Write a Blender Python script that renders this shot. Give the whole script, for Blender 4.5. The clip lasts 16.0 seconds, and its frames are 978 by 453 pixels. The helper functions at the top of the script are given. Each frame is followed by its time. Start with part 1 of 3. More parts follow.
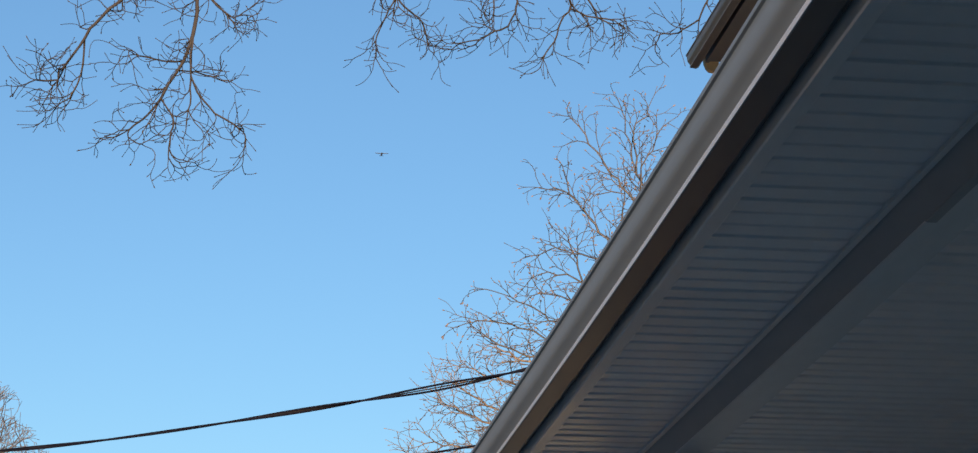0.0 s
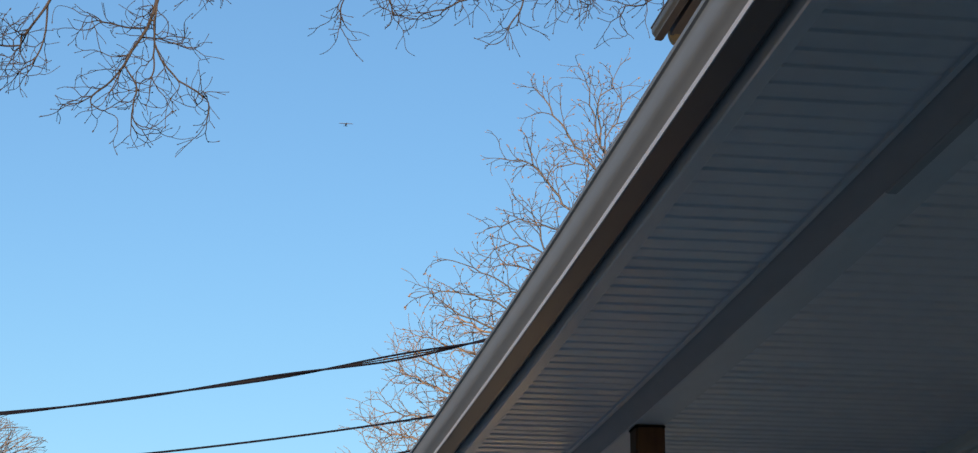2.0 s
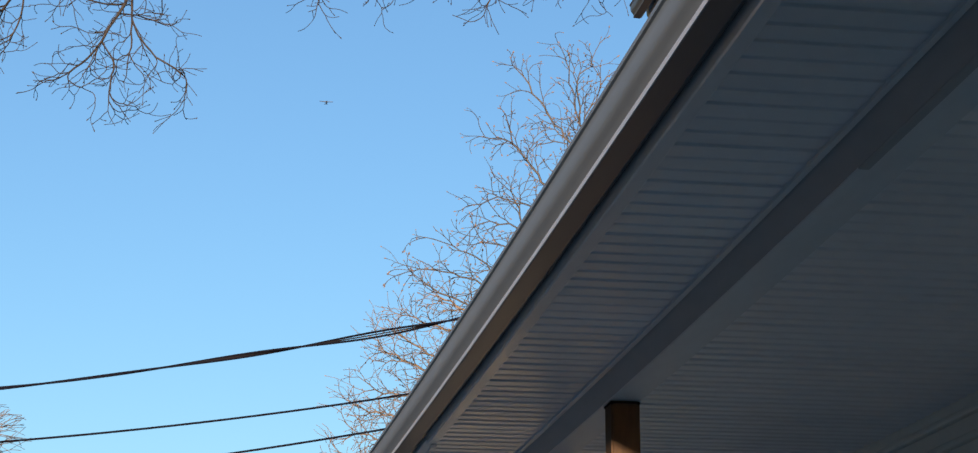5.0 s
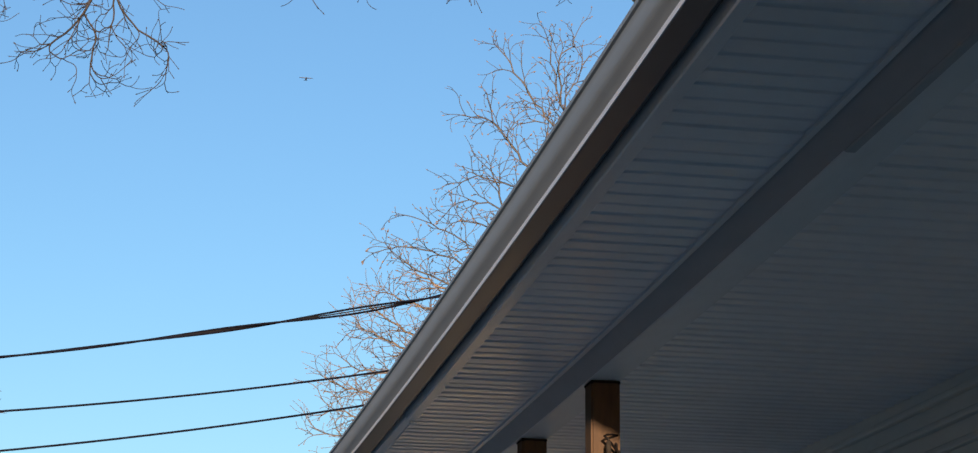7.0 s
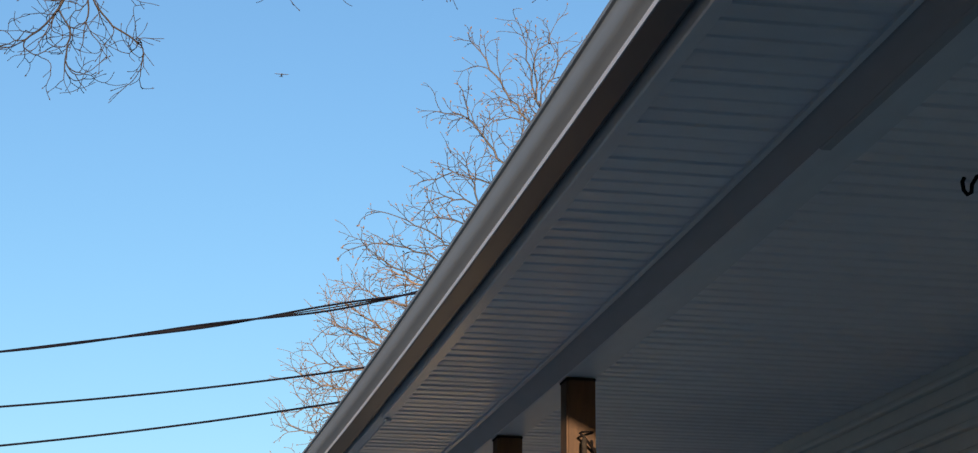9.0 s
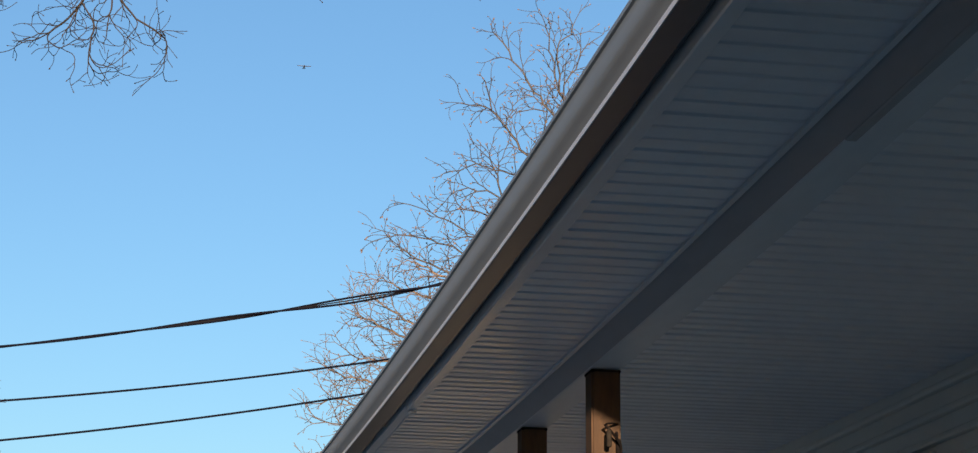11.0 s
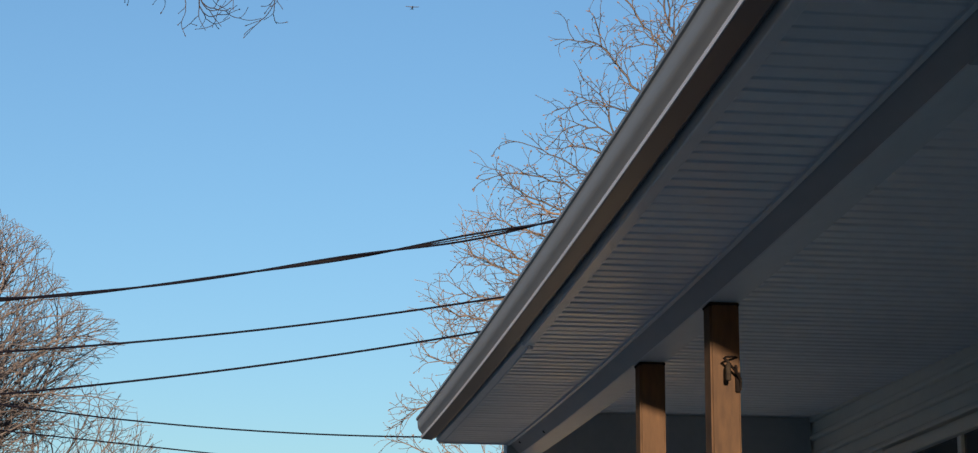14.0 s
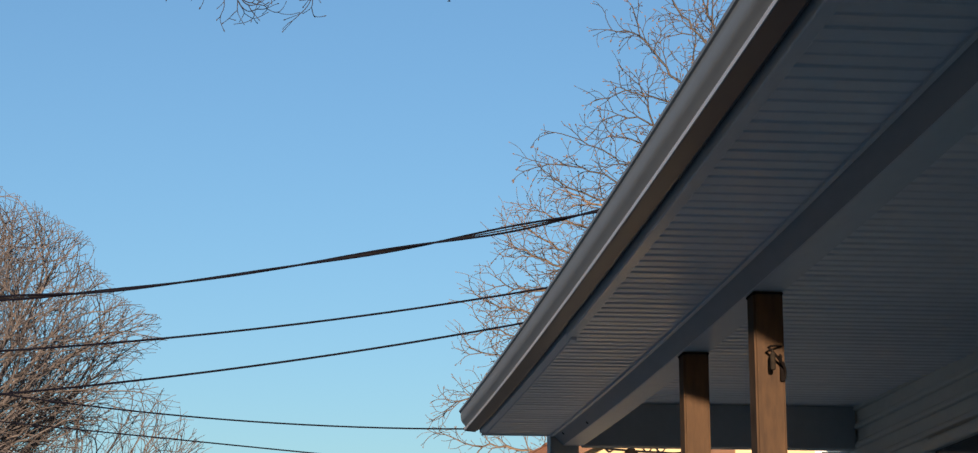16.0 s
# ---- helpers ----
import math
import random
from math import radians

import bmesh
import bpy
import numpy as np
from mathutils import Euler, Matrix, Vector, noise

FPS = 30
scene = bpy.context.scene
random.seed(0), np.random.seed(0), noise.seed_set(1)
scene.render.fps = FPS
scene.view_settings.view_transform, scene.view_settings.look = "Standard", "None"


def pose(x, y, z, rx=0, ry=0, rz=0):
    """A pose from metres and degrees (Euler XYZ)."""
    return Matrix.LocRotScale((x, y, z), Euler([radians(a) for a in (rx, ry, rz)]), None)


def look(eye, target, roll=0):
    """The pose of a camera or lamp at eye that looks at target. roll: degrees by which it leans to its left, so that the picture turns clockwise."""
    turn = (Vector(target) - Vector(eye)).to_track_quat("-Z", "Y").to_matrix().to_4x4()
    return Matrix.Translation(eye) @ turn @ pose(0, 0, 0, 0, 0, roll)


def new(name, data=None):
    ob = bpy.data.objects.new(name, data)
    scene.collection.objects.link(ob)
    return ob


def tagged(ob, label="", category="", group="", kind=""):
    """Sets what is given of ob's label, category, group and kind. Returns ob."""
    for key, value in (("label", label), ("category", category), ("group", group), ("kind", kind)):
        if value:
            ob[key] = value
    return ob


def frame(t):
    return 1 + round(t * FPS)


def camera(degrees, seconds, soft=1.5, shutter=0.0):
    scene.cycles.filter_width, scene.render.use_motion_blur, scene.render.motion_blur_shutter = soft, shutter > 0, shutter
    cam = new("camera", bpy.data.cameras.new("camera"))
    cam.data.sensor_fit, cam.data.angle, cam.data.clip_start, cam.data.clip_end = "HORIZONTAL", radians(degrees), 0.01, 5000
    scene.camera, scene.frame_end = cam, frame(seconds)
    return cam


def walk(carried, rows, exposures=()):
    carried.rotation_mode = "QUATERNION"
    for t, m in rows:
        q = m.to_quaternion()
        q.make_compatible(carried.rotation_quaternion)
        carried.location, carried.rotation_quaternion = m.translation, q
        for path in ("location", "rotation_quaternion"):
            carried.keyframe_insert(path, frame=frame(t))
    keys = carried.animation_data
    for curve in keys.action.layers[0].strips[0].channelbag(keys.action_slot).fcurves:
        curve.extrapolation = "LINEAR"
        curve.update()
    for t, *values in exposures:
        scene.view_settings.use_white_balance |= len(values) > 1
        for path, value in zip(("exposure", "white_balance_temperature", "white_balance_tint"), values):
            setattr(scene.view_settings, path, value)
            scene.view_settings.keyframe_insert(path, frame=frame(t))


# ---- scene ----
cam = camera(25.973, 16.0, 1.3)
ROWS = (
    (0.0, (0.0097, -0.0539, 1.5114), (1.3449, 9.3988, 4.4884), -0.268),
    (0.5, (0.0083, -0.0576, 1.5066), (1.3928, 9.3976, 4.4532), -0.153),
    (1.0, (0.0077, -0.0579, 1.5043), (1.4425, 9.3989, 4.4216), 0.003),
    (1.5, (0.0098, -0.0529, 1.5035), (1.4896, 9.4077, 4.3859), 0.042),
    (2.0, (0.0141, -0.0537, 1.5036), (1.5236, 9.4125, 4.3518), -0.030),
    (2.5, (0.0199, -0.0443, 1.5042), (1.5446, 9.4290, 4.3203), -0.138),
    (3.0, (0.0228, -0.0517, 1.5010), (1.5642, 9.4264, 4.2923), -0.263),
    (3.5, (0.0196, -0.0664, 1.4957), (1.5813, 9.4122, 4.2738), -0.379),
    (4.0, (0.0314, -0.0552, 1.4988), (1.6103, 9.4218, 4.2725), -0.427),
    (6.5, (0.0181, -0.0482, 1.4970), (1.6871, 9.4399, 4.1787), 0.617),
    (7.0, (0.0146, -0.0478, 1.4944), (1.7280, 9.4394, 4.1510), 0.633),
    (7.5, (0.0171, -0.0454, 1.4949), (1.7851, 9.4351, 4.1399), 0.567),
    (8.0, (0.0188, -0.0410, 1.4966), (1.8469, 9.4287, 4.1391), 0.457),
    (10.5, (0.0104, -0.0463, 1.4990), (1.8188, 9.4289, 4.1351), 0.491),
    (11.0, (0.0121, -0.0412, 1.4999), (1.7354, 9.4597, 4.1006), 0.475),
    (11.5, (0.0096, -0.0432, 1.4990), (1.6332, 9.4862, 4.0592), 0.492),
    (12.0, (0.0021, -0.0454, 1.4975), (1.5201, 9.5131, 4.0136), 0.491),
    (12.5, (-0.0022, -0.0391, 1.4987), (1.4170, 9.5471, 3.9667), 0.407),
    (13.0, (-0.0062, -0.0321, 1.4980), (1.3298, 9.5793, 3.9137), 0.352),
    (13.5, (-0.0005, -0.0117, 1.4979), (1.2717, 9.6208, 3.8634), 0.367),
    (14.0, (0.0062, -0.0080, 1.4980), (1.2250, 9.6434, 3.8143), 0.303),
    (14.5, (0.0094, -0.0151, 1.4961), (1.1834, 9.6502, 3.7774), 0.225),
    (15.0, (0.0057, -0.0115, 1.4973), (1.1338, 9.6626, 3.7641), 0.184),
    (15.5, (-0.0002, -0.0087, 1.4966), (1.0815, 9.6698, 3.7676), 0.056),
    (16.0, (-0.0000, 0.0000, 1.5000), (1.0351, 9.6822, 3.7771), -0.073),
)
walk(cam, [(t, look(eye, target, roll)) for t, eye, target, roll in ROWS],
     [(0.0, 1.29, 6400, 13), (4.0, 1.35, 6400, 13), (8.0, 1.37, 6400, 13), (12.0, 1.24, 6400, 13), (16.0, 1.05, 6400, 13)])

# ---- light ----
SUN = Vector((-0.115, -0.99, 0.063)).normalized()
world = bpy.data.worlds.new("sky")
scene.world = world
world.use_nodes = True
wn = world.node_tree.nodes
sky = wn.new("ShaderNodeTexSky")
sky.sky_type = "NISHITA"
sky.sun_disc = False
sky.sun_elevation = math.asin(SUN.z)
sky.sun_rotation = math.atan2(SUN.x, SUN.y)
sky.altitude = 200
sky.air_density, sky.dust_density, sky.ozone_density = 1.0, 0.6, 2.75
wn["Background"].inputs["Strength"].default_value = 0.146
world.node_tree.links.new(sky.outputs["Color"], wn["Background"].inputs["Color"])
sun = new("sun", bpy.data.lights.new("sun", "SUN"))
sun.data.energy, sun.data.angle, sun.data.color = 3.6, radians(0.5), (1.0, 0.72, 0.48)
sun.matrix_world = look(SUN * 50, (0, 0, 0))


# ---- materials ----
def material(name, color, color2=None, rough=0.6, metal=0.0, scale=6.0, fine=60.0, bump=0.15, stretch=(1, 1, 1), spec=0.5, vary=0.0, coat=0.0):
    """Two scales of noise between two colours, fine relief, and a tint that differs from object to object."""
    m = bpy.data.materials.new(name)
    m.use_nodes = True
    n, l = m.node_tree.nodes, m.node_tree.links
    b = n["Principled BSDF"]
    color2 = color2 or tuple(c * 0.75 for c in color)
    tc = n.new("ShaderNodeTexCoord")
    mp = n.new("ShaderNodeMapping")
    mp.inputs["Scale"].default_value = stretch
    l.new(tc.outputs["Object"], mp.inputs["Vector"])
    big, small = n.new("ShaderNodeTexNoise"), n.new("ShaderNodeTexNoise")
    for node, s, d in ((big, scale, 4.0), (small, fine, 3.0)):
        node.inputs["Scale"].default_value, node.inputs["Detail"].default_value = s, d
        l.new(mp.outputs["Vector"], node.inputs["Vector"])
    add = n.new("ShaderNodeMath")
    add.operation = "MULTIPLY_ADD"
    l.new(small.outputs["Fac"], add.inputs[0])
    add.inputs[1].default_value = 0.45
    l.new(big.outputs["Fac"], add.inputs[2])
    ramp = n.new("ShaderNodeValToRGB")
    ramp.color_ramp.elements[0].position, ramp.color_ramp.elements[1].position = 0.5, 0.95
    ramp.color_ramp.elements[0].color, ramp.color_ramp.elements[1].color = (*color2, 1), (*color, 1)
    l.new(add.outputs[0], ramp.inputs["Fac"])
    out = ramp.outputs["Color"]
    if vary:
        info = n.new("ShaderNodeObjectInfo")
        hsv = n.new("ShaderNodeHueSaturation")
        rng = n.new("ShaderNodeMapRange")
        rng.inputs["To Min"].default_value, rng.inputs["To Max"].default_value = 1 - vary, 1 + vary
        l.new(info.outputs["Random"], rng.inputs["Value"])
        l.new(rng.outputs["Result"], hsv.inputs["Value"])
        l.new(out, hsv.inputs["Color"])
        out = hsv.outputs["Color"]
    l.new(out, b.inputs["Base Color"])
    rr = n.new("ShaderNodeMapRange")
    rr.inputs["To Min"].default_value, rr.inputs["To Max"].default_value = max(rough - 0.1, 0.05), min(rough + 0.12, 1)
    l.new(add.outputs[0], rr.inputs["Value"])
    l.new(rr.outputs["Result"], b.inputs["Roughness"])
    b.inputs["Metallic"].default_value = metal
    b.inputs["Specular IOR Level"].default_value = spec
    b.inputs["Coat Weight"].default_value = coat
    b.inputs["Coat Roughness"].default_value = 0.12
    if bump:
        bp = n.new("ShaderNodeBump")
        bp.inputs["Strength"].default_value, bp.inputs["Distance"].default_value = bump, 0.004
        l.new(add.outputs[0], bp.inputs["Height"])
        l.new(bp.outputs["Normal"], b.inputs["Normal"])
    return m


GUTTER = material("grey_aluminium", (0.335, 0.365, 0.375), (0.26, 0.283, 0.29), 0.5, 0.0, 1.5, 40, 0.05, (1, 0.2, 1), 0.35)
# true brown of the upper gutter; also painted shade under the porch gutter
GUTTER_BROWN_SHADE = material("taupe_shade_aluminium", (0.145, 0.134, 0.13), (0.10, 0.094, 0.092), 0.4, 0.0, 1.5, 40, 0.05, (1, 0.2, 1), 0.5)
FASCIA = material("fascia_metal", (0.80, 0.79, 0.78), (0.70, 0.69, 0.68), 0.4, 0.0, 2, 40, 0.05, (1, 0.3, 1))
SOFFIT = material("soffit_vinyl", (0.79, 0.785, 0.785), (0.71, 0.705, 0.705), 0.4, 0.0, 2.5, 30, 0.05, vary=0.05)
CEILING = material("ceiling_vinyl", (0.83, 0.828, 0.825), (0.75, 0.748, 0.745), 0.38, 0.0, 1.2, 20, 0.05)
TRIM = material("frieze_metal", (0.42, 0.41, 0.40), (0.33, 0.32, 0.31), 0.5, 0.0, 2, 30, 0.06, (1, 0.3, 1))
CROSS = material("cross_beam_metal", (0.42, 0.425, 0.42), (0.34, 0.345, 0.34), 0.5, 0.0, 2, 30, 0.06)
BEAM = material("beam_wrap", (0.74, 0.73, 0.71), (0.63, 0.62, 0.60), 0.45, 0.0, 2, 30, 0.06, (1, 0.3, 1))
SIDING = material("siding_vinyl", (0.84, 0.80, 0.70), (0.74, 0.70, 0.61), 0.55, 0.0, 2, 40, 0.08, (1, 0.3, 1), vary=0.05)
WOOD = material("post_wood", (0.125, 0.078, 0.044), (0.055, 0.036, 0.024), 0.75, 0.0, 7, 70, 0.5, (1, 1, 0.2), 0.2)
wn2, wl2 = WOOD.node_tree.nodes, WOOD.node_tree.links
_tc, _mp, _vo, _mr, _mx = (wn2.new(k) for k in ("ShaderNodeTexCoord", "ShaderNodeMapping", "ShaderNodeTexVoronoi", "ShaderNodeMapRange", "ShaderNodeMixRGB"))
_mp.inputs["Scale"].default_value = (1.0, 1.0, 0.55)
_vo.inputs["Scale"].default_value = 7.0
_mr.inputs["From Min"].default_value, _mr.inputs["From Max"].default_value = 0.05, 0.26
_mx.blend_type = "MULTIPLY"
_mx.inputs["Color2"].default_value = (0.42, 0.36, 0.32, 1)
_mr.inputs["To Min"].default_value, _mr.inputs["To Max"].default_value = 1.0, 0.0
wl2.new(_tc.outputs["Object"], _mp.inputs["Vector"])
wl2.new(_mp.outputs["Vector"], _vo.inputs["Vector"])
wl2.new(_vo.outputs["Distance"], _mr.inputs["Value"])
wl2.new(_mr.outputs["Result"], _mx.inputs["Fac"])
wl2.new(WOOD.node_tree.nodes["Color Ramp"].outputs["Color"], _mx.inputs["Color1"])
wl2.new(_mx.outputs["Color"], wn2["Principled BSDF"].inputs["Base Color"])
IRON = material("black_iron", (0.014, 0.012, 0.012), (0.008, 0.007, 0.007), 0.9, 0.0, 20, 90, 0.2, spec=0.02)
RUST = material("worn_iron", (0.035, 0.03, 0.024), (0.016, 0.013, 0.011), 0.8, 0.0, 60, 90, 0.3, spec=0.1)
BARK = material("bark_grey", (0.058, 0.051, 0.047), (0.026, 0.024, 0.024), 0.9, 0.0, 6, 50, 0.6, (1, 1, 0.3), 0.2)
BARK_TAN = material("bark_tan", (0.135, 0.12, 0.11), (0.07, 0.066, 0.066), 0.9, 0.0, 0.8, 30, 0.5, (1, 1, 0.6), 0.2)
BARK_YOUNG = material("bark_young", (0.26, 0.19, 0.13), (0.13, 0.11, 0.10), 0.9, 0.0, 0.8, 30, 0.5, (1, 1, 0.6), 0.2)
BARK_DARK = material("bark_dark", (0.20, 0.183, 0.18), (0.085, 0.082, 0.087), 0.9, 0.0, 3, 40, 0.5, (1, 1, 0.6), 0.2)
BUD = material("buds", (0.22, 0.16, 0.12), (0.12, 0.085, 0.07), 0.8, 0.0, 9, 60, 0.2)
CABLE = material("cable_rubber", (0.009, 0.010, 0.018), (0.006, 0.007, 0.012), 0.8, 0.0, 6, 80, 0.1, spec=0.02)
CABLE_BARE = material("cable_bare", (0.02, 0.019, 0.021), (0.012, 0.012, 0.013), 0.8, 0.0, 6, 80, 0.1, spec=0.05)
SHINGLE = material("roof_shingle", (0.11, 0.09, 0.08), (0.06, 0.05, 0.045), 0.9, 0.0, 4, 90, 0.6)
SHINGLE_BROWN = material("brown_shingle", (0.17, 0.085, 0.06), (0.10, 0.05, 0.035), 0.9, 0.0, 4, 60, 0.5, vary=0.12)
CREAM = material("cream_stucco", (0.72, 0.60, 0.36), (0.62, 0.50, 0.30), 0.8, 0.0, 3, 60, 0.2)
WHITE = material("white_paint", (0.78, 0.78, 0.78), (0.68, 0.68, 0.68), 0.5, 0.0, 3, 60, 0.1)
BROWN = material("brown_paint", (0.20, 0.10, 0.055), (0.13, 0.065, 0.035), 0.6, 0.0, 3, 60, 0.1)
TAN = material("tan_trim", (0.62, 0.42, 0.22), (0.5, 0.33, 0.17), 0.7, 0.0, 6, 60, 0.2)
GRASS = material("winter_lawn", (0.41, 0.39, 0.345), (0.29, 0.277, 0.245), 1.0, 0.0, 0.35, 14, 0.6)
DARK_GROUND = material("dark_ground", (0.06, 0.06, 0.062), (0.04, 0.04, 0.042), 0.9, 0.0, 2, 90, 0.5)
CONCRETE = material("concrete", (0.36, 0.34, 0.31), (0.26, 0.25, 0.23), 0.9, 0.0, 2, 50, 0.3)
PLANE = material("aircraft_paint", (0.10, 0.105, 0.12), (0.07, 0.075, 0.09), 0.5, 0.0, 0.3, 4, 0.0)
GLASS = bpy.data.materials.new("window_glass")
GLASS.use_nodes = True
_b = GLASS.node_tree.nodes["Principled BSDF"]
_b.inputs["Base Color"].default_value = (0.03, 0.035, 0.04, 1)
_b.inputs["Roughness"].default_value = 0.03
_b.inputs["Specular IOR Level"].default_value = 0.8


# ---- mesh helpers ----
def mesh_of(name, verts, faces, mat, smooth=False):
    me = bpy.data.meshes.new(name)
    me.from_pydata([tuple(v) for v in verts], [], [tuple(f) for f in faces])
    bm = bmesh.new()
    bm.from_mesh(me)
    bmesh.ops.recalc_face_normals(bm, faces=bm.faces)
    bm.to_mesh(me)
    bm.free()
    me.materials.append(mat)
    if smooth:
        me.polygons.foreach_set("use_smooth", [True] * len(me.polygons))
        me.set_sharp_from_angle(angle=radians(38))
    me.update()
    return me


def thing(name, at=(0, 0, 0)):
    ob = new(name)
    ob.location = at
    ob.empty_display_size = 0.1
    return ob


def put(name, me, parent=None, label=""):
    ob = new(name, me)
    if parent is not None:
        ob.parent = parent
        q = parent
        at = Vector((0, 0, 0))
        while q is not None:
            at = at + q.location
            q = q.parent
        ob.location = -at
    return tagged(ob, label)


def sag(y):
    """The old porch hangs a little in the middle of its length."""
    return 0.00388 * (max(y, 2.0) - 6.0) ** 2


def extrude(name, profile, y0, y1, mat, steps=0, bent=True, smooth=False, drop=0.0):
    """A closed x-z profile drawn along y; it follows the porch's sag if bent."""
    steps = steps or max(1, int((y1 - y0) / 0.35))
    n, verts, faces = len(profile), [], []
    for i in range(steps + 1):
        y = y0 + (y1 - y0) * i / steps
        dz = sag(y) if bent else 0.0
        verts += [(x, y, z + dz) for x, z in profile]
    for i in range(steps):
        for j in range(n):
            a, b = i * n + j, i * n + (j + 1) % n
            faces.append((a, b, b + n, a + n))
    faces.append(tuple(range(n)))
    faces.append(tuple(range(steps * n, steps * n + n)))
    return mesh_of(name, verts, faces, mat, smooth)


def box(name, lo, hi, mat, bevel=0.004):
    bm = bmesh.new()
    bmesh.ops.create_cube(bm, size=1)
    for v in bm.verts:
        v.co = Vector([(lo[k] + hi[k]) / 2 + v.co[k] * (hi[k] - lo[k]) for k in range(3)])
    if bevel:
        bmesh.ops.bevel(bm, geom=list(bm.edges), offset=bevel, segments=2, affect="EDGES")
    me = bpy.data.meshes.new(name)
    bm.to_mesh(me)
    bm.free()
    me.materials.append(mat)
    return me


def tube_data(points, radii, sides):
    """Rings round a path of points, closed by a tip."""
    pts = [Vector(p) for p in points]
    verts, faces = [], []
    ref = Vector((0.31, 0.52, 0.79))
    for i, p in enumerate(pts):
        d = (pts[min(i + 1, len(pts) - 1)] - pts[max(i - 1, 0)])
        d = d.normalized() if d.length > 1e-9 else Vector((0, 0, 1))
        u = d.cross(ref)
        u = u.normalized() if u.length > 1e-6 else Vector((1, 0, 0))
        v = d.cross(u)
        for k in range(sides):
            a = 2 * math.pi * k / sides
            verts.append(p + (u * math.cos(a) + v * math.sin(a)) * radii[i])
    for i in range(len(pts) - 1):
        for k in range(sides):
            a, b = i * sides + k, i * sides + (k + 1) % sides
            faces.append((a, b, b + sides, a + sides))
    faces.append(tuple(range(sides)))
    faces.append(tuple(range((len(pts) - 1) * sides, len(pts) * sides)))
    return verts, faces


def tubes(name, chains, mat, smooth=True):
    """Many tubes in one mesh; a chain is (points, radii, sides)."""
    verts, faces = [], []
    for points, radii, sides in chains:
        v, f = tube_data(points, radii, sides)
        k = len(verts)
        verts += v
        faces += [tuple(i + k for i in q) for q in f]
    me = bpy.data.meshes.new(name)
    me.from_pydata([tuple(v) for v in verts], [], faces)
    me.materials.append(mat)
    if smooth:
        me.polygons.foreach_set("use_smooth", [True] * len(me.polygons))
    me.update()
    return me


def lathe(name, profile, centre, mat, sides=16):
    verts, faces = [], []
    for r, z in profile:
        for k in range(sides):
            a = 2 * math.pi * k / sides
            verts.append((centre[0] + r * math.cos(a), centre[1] + r * math.sin(a), centre[2] + z))
    for i in range(len(profile) - 1):
        for k in range(sides):
            a, b = i * sides + k, i * sides + (k + 1) % sides
            faces.append((a, b, b + sides, a + sides))
    faces.append(tuple(range(sides)))
    faces.append(tuple(range((len(profile) - 1) * sides, len(profile) * sides)))
    return mesh_of(name, verts, faces, mat, True)


# ---- ground and floor ----
g = 4000
ground = put("ground", mesh_of("ground", [(-g, -g, 0), (g, -g, 0), (g, g, 0), (-g, g, 0)], [(0, 1, 2, 3)], GRASS))
tagged(ground, "dry winter lawn round the house", "ground", kind="structure")
# added out of view: blocks the low sun from the near ground
shade_wall = put("wall_shade", box("wall_shade", (-45, -14.5, 0), (45, -14.0, 2.3), CONCRETE, 0.02))
tagged(shade_wall, "plain low grey wall, unseen, added to shade the near ground", "wall", kind="structure")
# added out of view: cuts the low sky light reaching the porch
side_wall = put("wall_sky_block", box("wall_sky_block", (-13.5, -14.0, 0), (-13.0, 60, 6.0), CONCRETE, 0.02))
tagged(side_wall, "plain grey wall, unseen, added to block low sky light from the left", "wall", kind="structure")
# added out of view: dark slab that lowers bounce onto the near soffit
driveway = put("driveway", box("driveway", (-9.0, -13.9, -0.05), (1.14, 2.4, 0.012), DARK_GROUND, 0.004))
tagged(driveway, "dark ground slab, unseen, added to cut bounce light on the near soffit", "driveway", kind="structure")
Y0, YE = -2.0, 9.34
WALL = 2.68
deck = put("floor", box("floor", (1.15, Y0, 0.0), (WALL - 0.012, YE + 0.12, 0.30), CONCRETE, 0.01))
tagged(deck, "grey concrete porch floor slab", "floor", kind="structure")

# ---- porch: gutter, fascia, soffit, beam, ceiling ----
gutter = tagged(thing("gutter", (0.9, Y0, 2.7)), "grey aluminium rain gutter with a pale lip, along the eave", "gutter")
outer = [(0.869, 2.813), (0.8645, 2.811), (0.8630, 2.806), (0.8640, 2.801), (0.8690, 2.7985), (0.8705, 2.794), (0.8707, 2.785), (0.8715, 2.775), (0.8730, 2.766), (0.8755, 2.759), (0.8790, 2.754), (0.8830, 2.7495), (0.8870, 2.7445), (0.8905, 2.739), (0.8935, 2.734), (0.8948, 2.7288), (0.8908, 2.7284), (0.8884, 2.7205), (0.8900, 2.7178), (0.936, 2.7130), (0.941, 2.719), (0.949, 2.7215), (0.949, 2.822)]
inner = [(0.9465, 2.822), (0.9465, 2.7245), (0.9390, 2.7225), (0.8985, 2.7215), (0.8985, 2.737), (0.889, 2.747), (0.879, 2.760), (0.8755, 2.775), (0.8745, 2.790), (0.8740, 2.812)]
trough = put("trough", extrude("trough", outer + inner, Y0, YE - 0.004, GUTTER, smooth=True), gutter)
put("drip_lip", extrude("drip_lip", [(0.8860, 2.7285), (0.8885, 2.7290), (0.8885, 2.7190), (0.8868, 2.7185)], Y0, YE - 0.004, FASCIA), trough, "pale lower lip")
